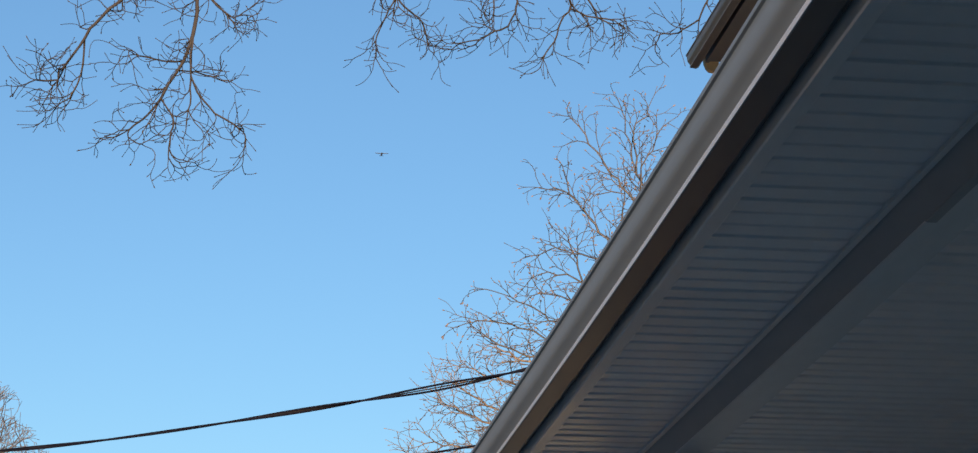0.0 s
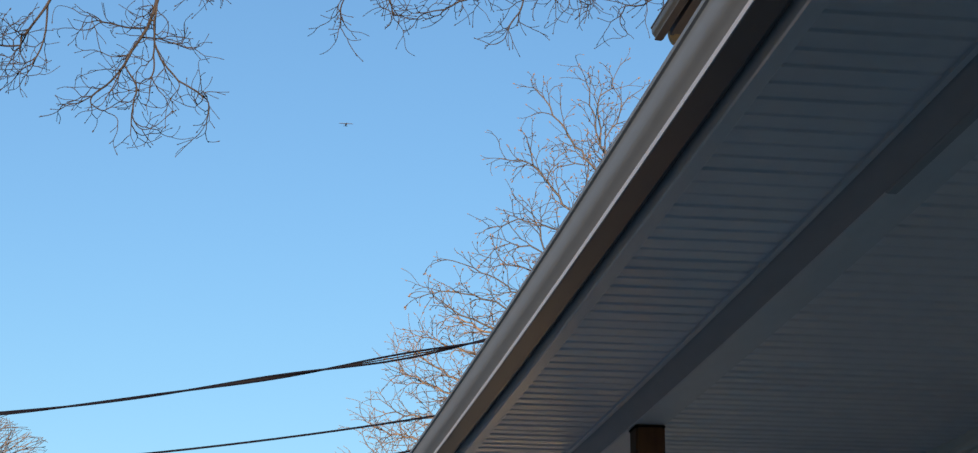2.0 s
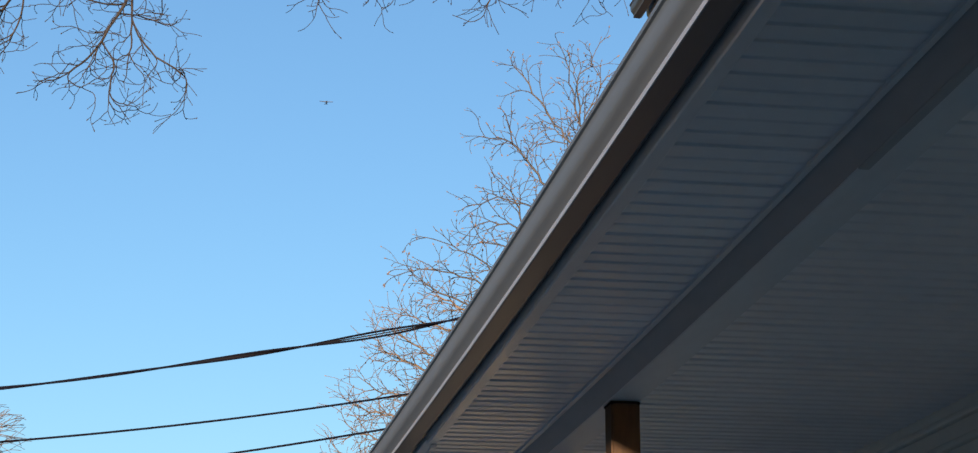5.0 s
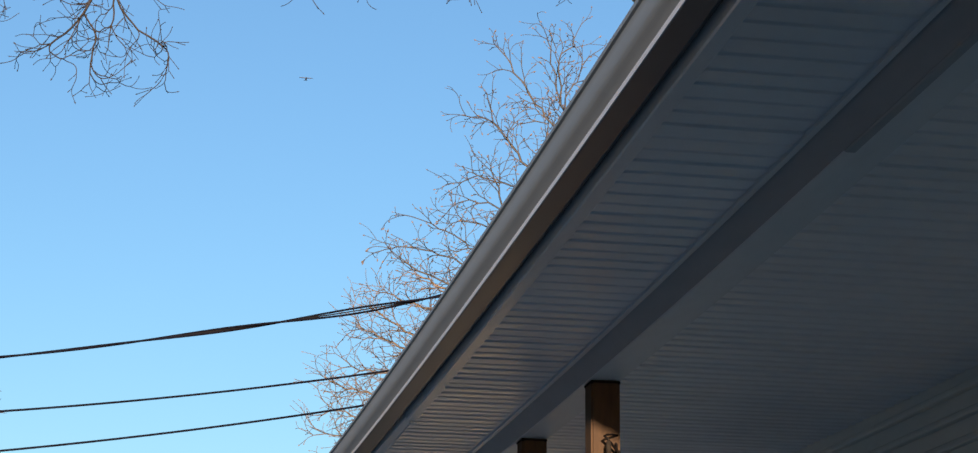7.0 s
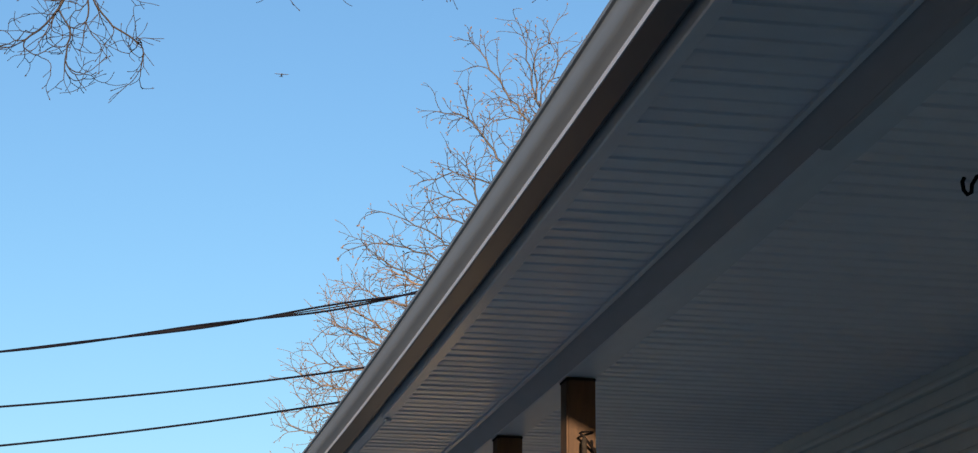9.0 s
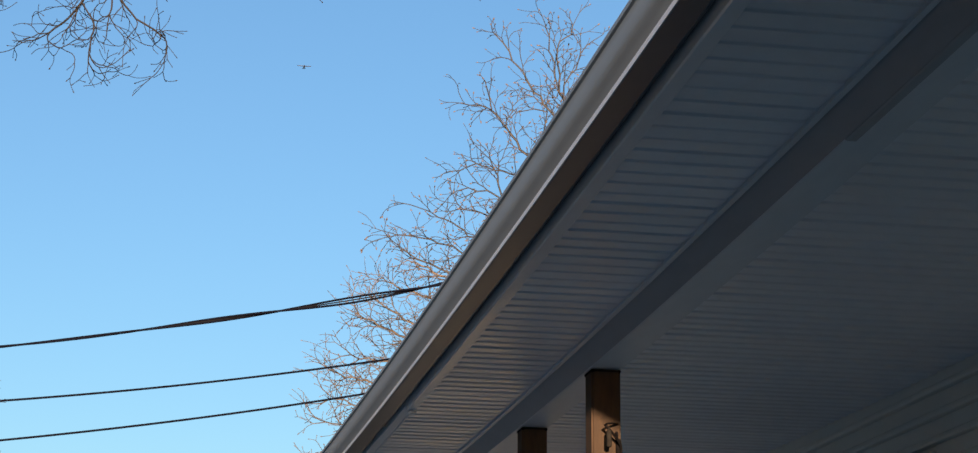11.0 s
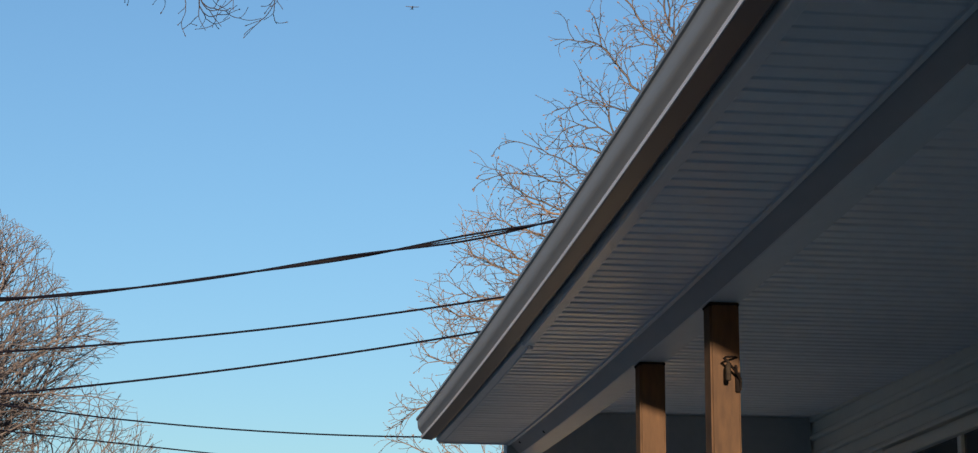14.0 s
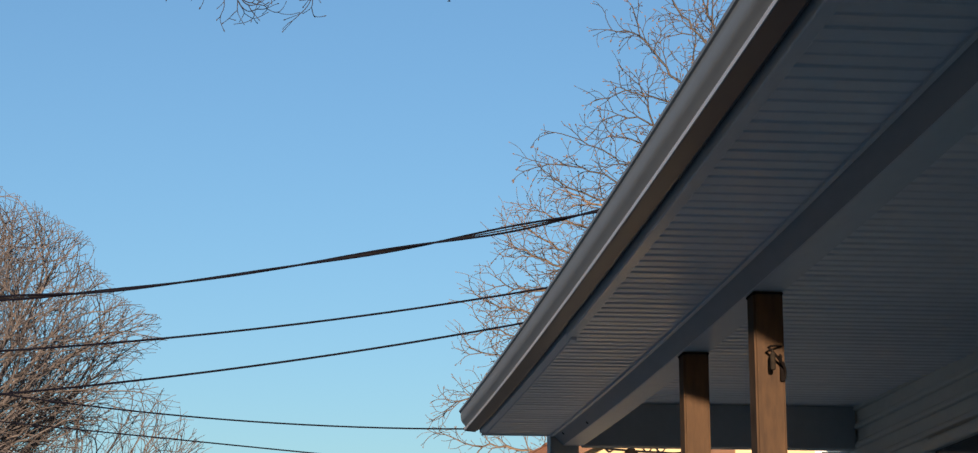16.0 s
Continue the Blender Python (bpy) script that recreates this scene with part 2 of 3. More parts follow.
# underside shade put into the colour: downward faces get the darker taupe
trough.data.materials.append(GUTTER_BROWN_SHADE)
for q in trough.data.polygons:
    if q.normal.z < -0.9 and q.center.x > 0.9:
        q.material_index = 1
cap = [(x, z) for x, z in outer]
put("end_cap", extrude("end_cap", cap, YE - 0.0035, YE + 0.001, GUTTER, 1), gutter)

fascia = tagged(thing("fascia", (0.98, Y0, 2.7)), "grey metal-wrapped fascia board behind the gutter, in two lengths", "fascia", kind="structure")
put("fascia_cover", extrude("fascia_cover", [(0.9545, 2.86), (0.9545, 2.6985), (0.9575, 2.6955), (0.986, 2.6955), (0.988, 2.6975), (0.988, 2.704), (0.9625, 2.707), (0.9625, 2.86)], Y0, 6.615, FASCIA), fascia)
put("fascia_cover", extrude("fascia_cover", [(0.9555, 2.859), (0.9555, 2.7130), (0.9580, 2.7105), (0.980, 2.7070), (0.9835, 2.7035), (0.9840, 2.7100), (0.9640, 2.7160), (0.9640, 2.859)], 6.632, YE, FASCIA), fascia)
put("fascia_tab", box("fascia_tab", (0.966, 6.600, 2.6855 + sag(6.6)), (0.985, 6.640, 2.6950 + sag(6.6)), WHITE, 0.002), fascia, "small white end tab at the joint")


def grooved(name, x0, x1, y0, y1, z, pitch, mat, sagged=True, depth=0.0038):
    """A grooved panel: boards along x, with a step and a groove every pitch along y."""
    verts, faces = [], []
    rows = []
    n = int(round((y1 - y0) / pitch))
    rs = random.Random(round(y0 * 1000))
    full = depth
    for i in range(n):
        a = y0 + i * pitch
        depth = full * rs.uniform(0.55, 1.15)
        rows += [(a, 0.0), (a + pitch * 0.30, depth * 0.22), (a + pitch * 0.62, depth * 0.60), (a + pitch * 0.84, depth), (a + pitch * 0.90, depth), (a + pitch * 0.97, 0.0004)]
    rows.append((y1, 0.0))
    for y, d in rows:
        zz = z + d + (sag(y) if sagged else 0.0)
        verts += [(x0, y, zz), (x1, y, zz)]
    for i in range(len(rows) - 1):
        faces.append((2 * i, 2 * i + 1, 2 * i + 3, 2 * i + 2))
    k = len(verts)
    top = z + 0.022
    for y in (y0, y1):
        zz = top + (sag(y) if sagged else 0.0)
        verts += [(x0, y, zz), (x1, y, zz)]
    m = len(rows) - 1
    faces.append((k, k + 1, k + 3, k + 2))
    faces.append((0, 1, k + 1, k))
    faces.append((2 * m, 2 * m + 1, k + 3, k + 2))
    return mesh_of(name, verts, faces, mat)


soffit = tagged(thing("soffit", (1.1, Y0, 2.7)), "grey grooved vinyl soffit under the eave", "soffit", kind="structure")
PITCH = 0.0735
y = Y0
while y < YE - 0.05:
    y1 = min(y + 4 * PITCH, YE - 0.002)
    if y1 - y > 0.05:
        put("soffit_panel", grooved("soffit_panel", 0.985, 1.283, y + 0.0008, y1, 2.7045, (y1 - y) / max(1, round((y1 - y) / PITCH)), SOFFIT), soffit)
    y += 4 * PITCH
put("end_trim", extrude("end_trim", [(0.966, 2.70), (1.273, 2.70), (1.273, 2.84), (0.966, 2.84)], YE, YE + 0.012, FASCIA, 1), soffit)

beam = tagged(thing("beam", (1.35, Y0, 2.66)), "grey metal-wrapped porch beam above the posts", "beam", kind="structure")
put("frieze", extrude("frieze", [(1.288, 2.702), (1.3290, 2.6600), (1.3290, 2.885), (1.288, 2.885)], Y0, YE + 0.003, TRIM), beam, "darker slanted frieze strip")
put("beam_wrap", extrude("beam_wrap", [(1.3295, 2.6595), (1.333, 2.6582), (1.419, 2.6582), (1.421, 2.660), (1.421, 2.885), (1.3295, 2.885)], Y0, YE + 0.003, BEAM), beam)
for yy, t in ((9.12, 0.3), (8.55, 0.75)):
    c = Vector((1.288 + 0.041 * t, yy, 2.702 - 0.042 * t + sag(yy)))
    d = Vector((-0.72, 0, -0.69))
    put("screw", tubes("screw", [([c - d * 0.004, c + d * 0.003, c + d * 0.0045], [0.0065, 0.0065, 0.003], 8)], IRON), beam)
put("edge_channel", extrude("edge_channel", [(1.272, 2.6975), (1.284, 2.6965), (1.2865, 2.699), (1.2865, 2.716), (1.272, 2.716)], Y0, YE - 0.004, BEAM), beam)
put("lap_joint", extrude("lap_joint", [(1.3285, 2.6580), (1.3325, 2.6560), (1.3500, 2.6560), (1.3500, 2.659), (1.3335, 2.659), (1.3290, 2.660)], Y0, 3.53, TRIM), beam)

# added behind the camera: keeps sun off the house wall and near ceiling
porch_side = put("wall_porch", box("wall_porch", (1.43, Y0 - 0.2, 0.301), (WALL - 0.02, Y0 - 0.003, 2.90), SIDING, 0.004))
tagged(porch_side, "plain grey-beige wall, unseen, added to keep sun off the porch wall", "wall", kind="structure")
end_beam = tagged(put("end_beam", box("end_beam", (1.4225, YE, 2.66 + sag(YE)), (WALL - 0.01, YE + 0.09, 2.852 + sag(YE)), CROSS, 0.004)), "grey wrapped cross beam at the porch end", "beam", kind="structure")

ceiling = put("ceiling", grooved("ceiling", 1.4225, WALL - 0.002, YE + 0.088 - 147 * 0.0772, YE + 0.088, 2.853, 0.0772, CEILING, depth=0.0055))
tagged(ceiling, "grey grooved vinyl porch ceiling", "ceiling", kind="structure")

# ---- porch roof and house above ----
roof = put("porch_roof", extrude("porch_roof", [(0.90, 2.815), (0.90, 2.835), (3.84, 3.86), (3.84, 3.70), (1.0, 2.83)], Y0, YE + 0.05, SHINGLE))
tagged(roof, "dark shingled porch roof behind the gutter", "roof", kind="structure")

wall = tagged(thing("wall_house", (WALL + 0.1, 4.0, 0.0)), "grey-beige lap-sided house wall", "wall", kind="structure")
put("wall_core", box("wall_core", (WALL + 0.016, -6.0, 0.0), (WALL + 0.2, 9.6, 3.05), SIDING, 0.0), wall)
z = 2.793 - 32 * 0.084
WIN = (6.55, 8.25, 1.35, 2.56)
while z < 2.95:
    spans = [(-5.9, 9.59)] if z + 0.084 <= WIN[2] or z >= WIN[3] + 0.03 else [(-5.9, WIN[0] - 0.09), (WIN[1] + 0.09, 9.59)]
    for a, b in spans:
        profile = [(WALL + 0.015, z + 0.084), (WALL + 0.002, z + 0.082), (WALL - 0.002, z + 0.03), (WALL - 0.014, z + 0.020), (WALL - 0.018, z + 0.008), (WALL - 0.016, z + 0.001), (WALL + 0.015, z)]
        put("siding_board", extrude("siding_board", profile, a, b, SIDING, 1, False), wall)
    z += 0.084

window = tagged(thing("window_1", (WALL, 7.4, WIN[2])), "grey-framed house window reflecting the street", "window", kind="structure")
ya, yb, za, zb = WIN
put("window_frame", box("window_frame", (WALL - 0.025, ya - 0.085, zb), (WALL + 0.014, yb + 0.085, zb + 0.045), SIDING), window)
put("window_frame", box("window_frame", (WALL - 0.02, ya - 0.085, za - 0.06), (WALL + 0.014, ya - 0.002, zb - 0.002), SIDING), window)
put("window_frame", box("window_frame", (WALL - 0.02, yb + 0.002, za - 0.06), (WALL + 0.014, yb + 0.085, zb - 0.002), SIDING), window)
put("window_sill", box("window_sill", (WALL - 0.05, ya, za - 0.06), (WALL + 0.014, yb, za - 0.002), SIDING), window)
put("mullion", box("mullion", (WALL - 0.008, 7.38, za), (WALL + 0.012, 7.43, zb - 0.003), SIDING), window)
for a, b in ((ya, 7.377), (7.433, yb)):
    put("pane", box("pane", (WALL + 0.002, a, za), (WALL + 0.008, b, zb - 0.003), GLASS, 0.0), window)

# upper storey set back behind the porch roof, with its own eave and gutter
upper_wall = put("wall_upper", box("wall_upper", (3.85, -6.0, 0.0), (4.1, 12.8, 6.86), SIDING, 0.0))
tagged(upper_wall, "grey-beige upper wall of the house", "wall", kind="structure")
UX, UZ, UE = 3.23, 6.935, 13.1
up = [(UX + x - 0.864, UZ + z - 2.812) for x, z in outer + inner]
upper = tagged(thing("upper_gutter", (UX, 4.0, UZ)), "brown aluminium gutter on the upper roof edge", "gutter")
put("trough", extrude("trough", up, -2.0, UE - 0.004, GUTTER_BROWN_SHADE, 1, False, True), upper)
put("end_cap", extrude("end_cap", [(UX + x - 0.864, UZ + z - 2.812) for x, z in outer], UE - 0.0035, UE, GUTTER_BROWN_SHADE, 1, False), upper)
eave = tagged(thing("upper_eave", (UX + 0.2, 4.0, UZ)), "brown boxed eave of the upper roof with a tan end board", "eave", kind="structure")
put("fascia_board", extrude("fascia_board", [(UX + 0.106, UZ + 0.03), (UX + 0.106, UZ - 0.10), (UX + 0.13, UZ - 0.10), (UX + 0.13, UZ + 0.03)], -2.0, UE - 0.12, GUTTER_BROWN_SHADE, 1, False), eave)
put("soffit_board", extrude("soffit_board", [(UX + 0.131, UZ - 0.098), (3.848, UZ - 0.098), (3.848, UZ - 0.08), (UX + 0.131, UZ - 0.08)], -2.0, UE - 0.14, GUTTER_BROWN_SHADE, 1, False), eave)
put("roof_plane", extrude("roof_plane", [(UX + 0.04, UZ + 0.02), (UX + 0.04, UZ + 0.04), (8.5, UZ + 2.6), (8.5, UZ + 2.5)], -2.0, UE - 0.03, SHINGLE, 1, False), eave)
board = [(UX + 0.128, UZ + 0.020), (UX + 0.124, UZ - 0.015), (UX + 0.128, UZ - 0.055), (UX + 0.140, UZ - 0.088), (UX + 0.158, UZ - 0.110), (UX + 0.190, UZ - 0.116), (UX + 0.222, UZ - 0.100), (UX + 0.228, UZ + 0.020)]
me = extrude("end_board", board, UE - 0.02, UE + 0.03, TAN, 1, False, True)
put("end_board", me, eave, "tan rounded wooden rafter end")


# ---- posts ----
def post(y, width=0.083):
    ob = tagged(thing("porch_post", (1.37, y + width / 2, 0.3)), "brown stained square wooden porch post, sunlit below", "post", "porch posts")
    top = 2.6555 + sag(y)
    bm = bmesh.new()
    bmesh.ops.create_cube(bm, size=1)
    for v in bm.verts:
        v.co = Vector((1.334 + (v.co.x + 0.5) * width, y + (v.co.y + 0.5) * width, 0.302 + (v.co.z + 0.5) * (top - 0.302)))
    bmesh.ops.bevel(bm, geom=[e for e in bm.edges if abs(e.verts[0].co.z - e.verts[1].co.z) > 1], offset=0.006, segments=3, affect="EDGES")
    me = bpy.data.meshes.new("shaft")
    bm.to_mesh(me)
    bm.free()
    me.materials.append(WOOD)
    put("shaft", me, ob)
    put("cap_plate", box("cap_plate", (1.3320, y - 0.0015, top - 0.008), (1.334 + width + 0.001, y + width + 0.0015, top + 0.0005), IRON, 0.002), ob, "dark metal plate under the beam")
    return ob


post_a = post(5.625)
post_b = post(6.615)
corner = tagged(thing("corner_post", (1.34, YE + 0.06, 0.3)), "dark wrapped corner post at the porch end", "post")
put("shaft", box("shaft", (1.274, YE + 0.006, 0.302), (1.402, YE + 0.13, 2.80 + sag(YE)), CROSS, 0.006), corner)

# iron plant hook on the post
hook = tagged(thing("plant_hook", (1.41, 5.6, 2.42)), "black wrought iron hook with a small weathered weight on the post", "hook")
put("back_plate", box("back_plate", (1.4005, 5.612, 2.405), (1.414, 5.6245, 2.46), IRON, 0.002), hook)
put("arm", tubes("arm", [([(1.413, 5.616, 2.412), (1.4125, 5.606, 2.428), (1.410, 5.600, 2.440), (1.396, 5.588, 2.456), (1.376, 5.574, 2.474), (1.358, 5.565, 2.489)], [0.0036] * 6, 8)], IRON), hook)
put("top_bar", tubes("top_bar", [([(1.355, 5.563, 2.488), (1.364, 5.568, 2.494), (1.385, 5.590, 2.499), (1.406, 5.620, 2.503)], [0.0030] * 4, 8)], IRON), hook)
put("brace", tubes("brace", [([(1.400, 5.611, 2.478), (1.401, 5.604, 2.472), (1.400, 5.603, 2.464), (1.403, 5.611, 2.458)], [0.0035] * 4, 8)], IRON), hook)
arm_part = [o for o in hook.children if o.name.startswith("arm")][0]
put("weight", lathe("weight", [(0.0015, 0.058), (0.002, 0.05), (0.006, 0.047), (0.0075, 0.038), (0.0075, 0.008), (0.0065, 0.002), (0.003, 0.0)], (1.3685, 5.566, 2.428), RUST), arm_part, "small weathered metal weight")

# ceiling hook and wall lantern
chook = tagged(thing("ceiling_hook", (1.95, 4.2, 2.84)), "black iron hanging hook screwed to the porch ceiling", "hook")
czz = 2.8405 + sag(4.1)
put("screw_plate", lathe("screw_plate", [(0.018, 0.0), (0.018, -0.004), (0.008, -0.008)], (1.978, 4.113, czz), IRON), chook)
put("hook_wire", tubes("hook_wire", [([(1.978, 4.113, czz - 0.006), (1.958, 4.103, czz - 0.008), (1.923, 4.093, czz - 0.014), (1.893, 4.093, czz - 0.026), (1.881, 4.093, czz - 0.045), (1.879, 4.093, czz - 0.062), (1.869, 4.093, czz - 0.068), (1.861, 4.093, czz - 0.058), (1.859, 4.093, czz - 0.040), (1.864, 4.093, czz - 0.030)], [0.0048] * 10, 8)], IRON), chook)

lantern = tagged(thing("wall_lantern", (2.52, 6.59, 2.3)), "black metal coach lantern on the house wall", "lantern")
LX, LY, LZ = 2.52, 6.595, 2.30
cap_part = put("cap", lathe("cap", [(0.006, 0.246), (0.020, 0.240), (0.034, 0.222), (0.048, 0.205), (0.062, 0.196), (0.063, 0.190), (0.05, 0.188)], (LX, LY, LZ), IRON, 6), lantern)
put("finial", lathe("finial", [(0.002, 0.292), (0.004, 0.285), (0.0045, 0.262), (0.009, 0.256), (0.005, 0.250), (0.008, 0.245)], (LX, LY, LZ), IRON), cap_part)
put("base", lathe("base", [(0.042, 0.03), (0.044, 0.02), (0.03, 0.005), (0.010, -0.01), (0.004, -0.03)], (LX, LY, LZ), IRON, 6), lantern)
put("glass", lathe("glass", [(0.038, 0.03), (0.050, 0.188)], (LX, LY, LZ), GLASS, 6), lantern)
for i in range(6):
    a = math.pi * i / 3
    put("bar", tubes("bar", [([(LX + 0.041 * math.cos(a), LY + 0.041 * math.sin(a), LZ + 0.028), (LX + 0.054 * math.cos(a), LY + 0.054 * math.sin(a), LZ + 0.190)], [0.004, 0.004], 6)], IRON), lantern)
put("bracket", tubes("bracket", [([(WALL - 0.012, LY, LZ + 0.10), (2.63, LY, LZ - 0.02), (2.57, LY, LZ - 0.05), (LX, LY, LZ - 0.03)], [0.008] * 4, 8)], IRON), lantern)
put("back_plate", box("back_plate", (WALL - 0.030, LY - 0.05, LZ - 0.02), (WALL - 0.0185, LY + 0.05, LZ + 0.2), IRON, 0.004), lantern)

# ---- overhead cables ----
def cable_points(a, b, drop, n=28):
    a, b = Vector(a), Vector(b)
    return [a.lerp(b, i / n) - Vector((0, 0, drop * 4 * (i / n) * (1 - i / n))) for i in range(n + 1)]


def twisted(name, a, b, drop, r, label):
    """A bare messenger with two insulated cables wound loosely round it."""
    ob = tagged(thing(name, a), label, "cable")
    n = 150
    base = [p + Vector((0, 0, 0.010 * math.sin(0.045 * math.pi * i + 0.8))) for i, p in enumerate(cable_points(a, b, drop, n))]
    put("messenger", tubes("messenger", [(base, [r * 0.6] * (n + 1), 6)], CABLE_BARE), ob, "bare metal messenger wire")
    for k in range(2):
        pts = []
        for i, p in enumerate(base):
            s = (p - base[0]).length
            w = 0.0095 + 0.0065 * math.sin(s * 1.7 + 1.3)
            ang = s * 4.5 + k * math.pi + 0.7 * math.sin(s * 1.3)
            pts.append(p + Vector((0, math.cos(ang), math.sin(ang))) * w)
        put("conductor", tubes("conductor", [(pts, [r] * (n + 1), 6)], CABLE), ob)
    return ob


twisted("service_cable", (-6.0, 12.0, 3.99), (4.4, 12.0, 5.25), 0.703, 0.0066, "twisted black service cable bundle across the sky")
for name, a, b, drop, r in (("line_cable", (-6.2, 14, 3.819), (5.2, 14, 5.182), 0.5, 0.0075),
                            ("line_cable", (-6.2, 14.0, 3.397), (5.2, 14.0, 5.01), 0.461, 0.0075),
                            ("line_cable", (-9.0, 18, 6.02), (5.0, 18, 4.20), 0.946, 0.007),
                            ("line_cable", (-9.0, 18, 4.59), (5.0, 18, 3.33), 0.02, 0.006)):
    ob = tagged(thing(name, a), "single black overhead line against the sky", "cable", "overhead lines")
    put("conductor", tubes("conductor", [(cable_points(a, b, drop, 60), [r] * 61, 6)], CABLE), ob)


# ---- bare trees ----

def wood(N, par, tip, power=2.3):
    """Radii by the pipe rule, and the chains from fork to tip."""
    n = len(N)
    kids = [[] for _ in range(n)]
    for i, p in enumerate(par):
        if p >= 0:
            kids[p].append(i)
    r = np.zeros(n)
    for i in range(n - 1, -1, -1):
        r[i] = tip if not kids[i] else sum(r[k] ** power for k in kids[i]) ** (1 / power)
    chains, stack = [], [(i, -1) for i in range(n) if par[i] < 0]
    while stack:
        i, p = stack.pop()
        idx = [i] if p < 0 else [p, i]
        while kids[i]:
            ks = sorted(kids[i], key=lambda k: -r[k])
            for k in ks[1:]:
                stack.append((k, i))
            i = ks[0]
            idx.append(i)
        chains.append(idx)
    return r, chains, kids


def smooth_nodes(N, par, times=2):
    kids = [[] for _ in range(len(N))]
    for i, p in enumerate(par):
        if p >= 0:
            kids[p].append(i)
    for _ in range(times):
        M = N.copy()
        for i, p in enumerate(par):
            if p >= 0 and kids[i]:
                k = kids[i][0]
                M[i] = 0.5 * N[i] + 0.25 * (N[p] + N[k])
        N = M
    return N


def tree(name, label, base, N, par, tip, mat, limb_r, bud=0.0, bud_mat=None, thick=1.0, seed=3, power=2.3):
    ob = tagged(thing(name, base), label, "tree")
    N = smooth_nodes(N, par)
    r, chains, kids = wood(N, par, tip, power)
    big, small = [], []
    for idx in chains:
        pts = [N[i] for i in idx]
        rad = [r[i] * thick for i in idx]
        if len(idx) > 1:
            rad[0] = min(rad[0], rad[1] * 1.15)
        (big if rad[min(1, len(rad) - 1)] > limb_r else small).append((pts, rad, 7 if rad[0] > limb_r * 2 else (5 if rad[0] > limb_r else 3)))
    put("trunk", tubes("trunk", big, mat), ob)
    tagged(put("crown", tubes("crown", small, mat), ob), kind="stuff")
    if bud:
        rs = np.random.RandomState(seed)
        verts, faces = [], []
        for i in range(len(N)):
            if not kids[i] and par[i] >= 0:
                d = N[i] - N[par[i]]
                d = d / (np.linalg.norm(d) + 1e-9)
                s = bud * rs.uniform(0.6, 1.3)
                u = np.cross(d, (0.3, 0.5, 0.8))
                u /= np.linalg.norm(u)
                v = np.cross(d, u)
                k = len(verts)
                verts += [N[i] - d * s, N[i] + d * s * 1.4, N[i] + u * s * 0.6, N[i] + v * s * 0.6, N[i] - u * s * 0.6, N[i] - v * s * 0.6]
                faces += [(k, k + 3, k + 2), (k, k + 4, k + 3), (k, k + 5, k + 4), (k, k + 2, k + 5), (k + 1, k + 2, k + 3), (k + 1, k + 3, k + 4), (k + 1, k + 4, k + 5), (k + 1, k + 5, k + 2)]
        me = bpy.data.meshes.new("bud_cluster")
        me.from_pydata([tuple(v) for v in verts], [], faces)
        me.materials.append(bud_mat or mat)
        tagged(put("bud_cluster", me, ob), kind="stuff")
    return ob


def path(points, step):
    out = []
    for a, b in zip(points, points[1:]):
        a, b = np.array(a, float), np.array(b, float)
        n = max(1, int(np.linalg.norm(b - a) / step))
        out += [a + (b - a) * i / n for i in range(n)]
    return out + [np.array(points[-1], float)]



def branching(trunk, inside, limbs, levels, seed, rise=0.1, wobble=0.10, low=0.35, side_on=0.0):
    """Limbs off a trunk, each with side branches and twigs, that stop at the crown's edge.
    levels: (length, step, gap between side shoots, angle) for limb, branch, twig, twiglet."""
    rs = np.random.RandomState(seed)
    N, par = [np.array(p, float) for p in trunk], [-1] + list(range(len(trunk) - 1))

    def shoot(k, d, level, scale):
        length, step, gap, angle = levels[level]
        length *= scale * rs.uniform(0.7, 1.25)
        bend = rs.normal(0, wobble, 3)
        done, since, side = 0.0, gap * rs.uniform(0.2, 0.8), rs.uniform(0, 6.28)
        d = d / np.linalg.norm(d)
        while done < length:
            d = d + bend * step * 2 + rs.normal(0, wobble, 3) + np.array((0, 0, rise * step * 2))
            d = d / np.linalg.norm(d)
            p = N[k] + d * step
            if not inside(p):
                break
            N.append(p)
            par.append(k)
            k = len(N) - 1
            done += step
            since += step
            if since > gap and level + 1 < len(levels):
                since = gap * rs.uniform(-0.3, 0.3)
                side += 2.4 + rs.uniform(-0.5, 0.5)
                u = np.cross(d, (0.3, 0.2, 0.9))
                u = u / (np.linalg.norm(u) + 1e-9)
                v = np.cross(d, u)
                t = math.radians(angle * rs.uniform(0.7, 1.3))
                e = d * math.cos(t) + (u * math.cos(side) + v * math.sin(side)) * math.sin(t)
                shoot(k, e, level + 1, 1.0 - 0.45 * done / length)

    n0 = len(trunk)
    for i in range(limbs):
        f = i / max(1, limbs - 1)
        f = f ** 1.5
        k = int(n0 * (low + (1 - low) * f)) if i < limbs - 1 else n0 - 1
        k = min(k, n0 - 1)
        az = side_on + rs.normal(0, 1.25)
        el = math.radians(8 + 66 * f + rs.uniform(-8, 8))
        shoot(k, np.array((math.cos(az) * math.cos(el), math.sin(az) * math.cos(el), math.sin(el))), 0, 1.0)
    return np.array(N), np.array(par)


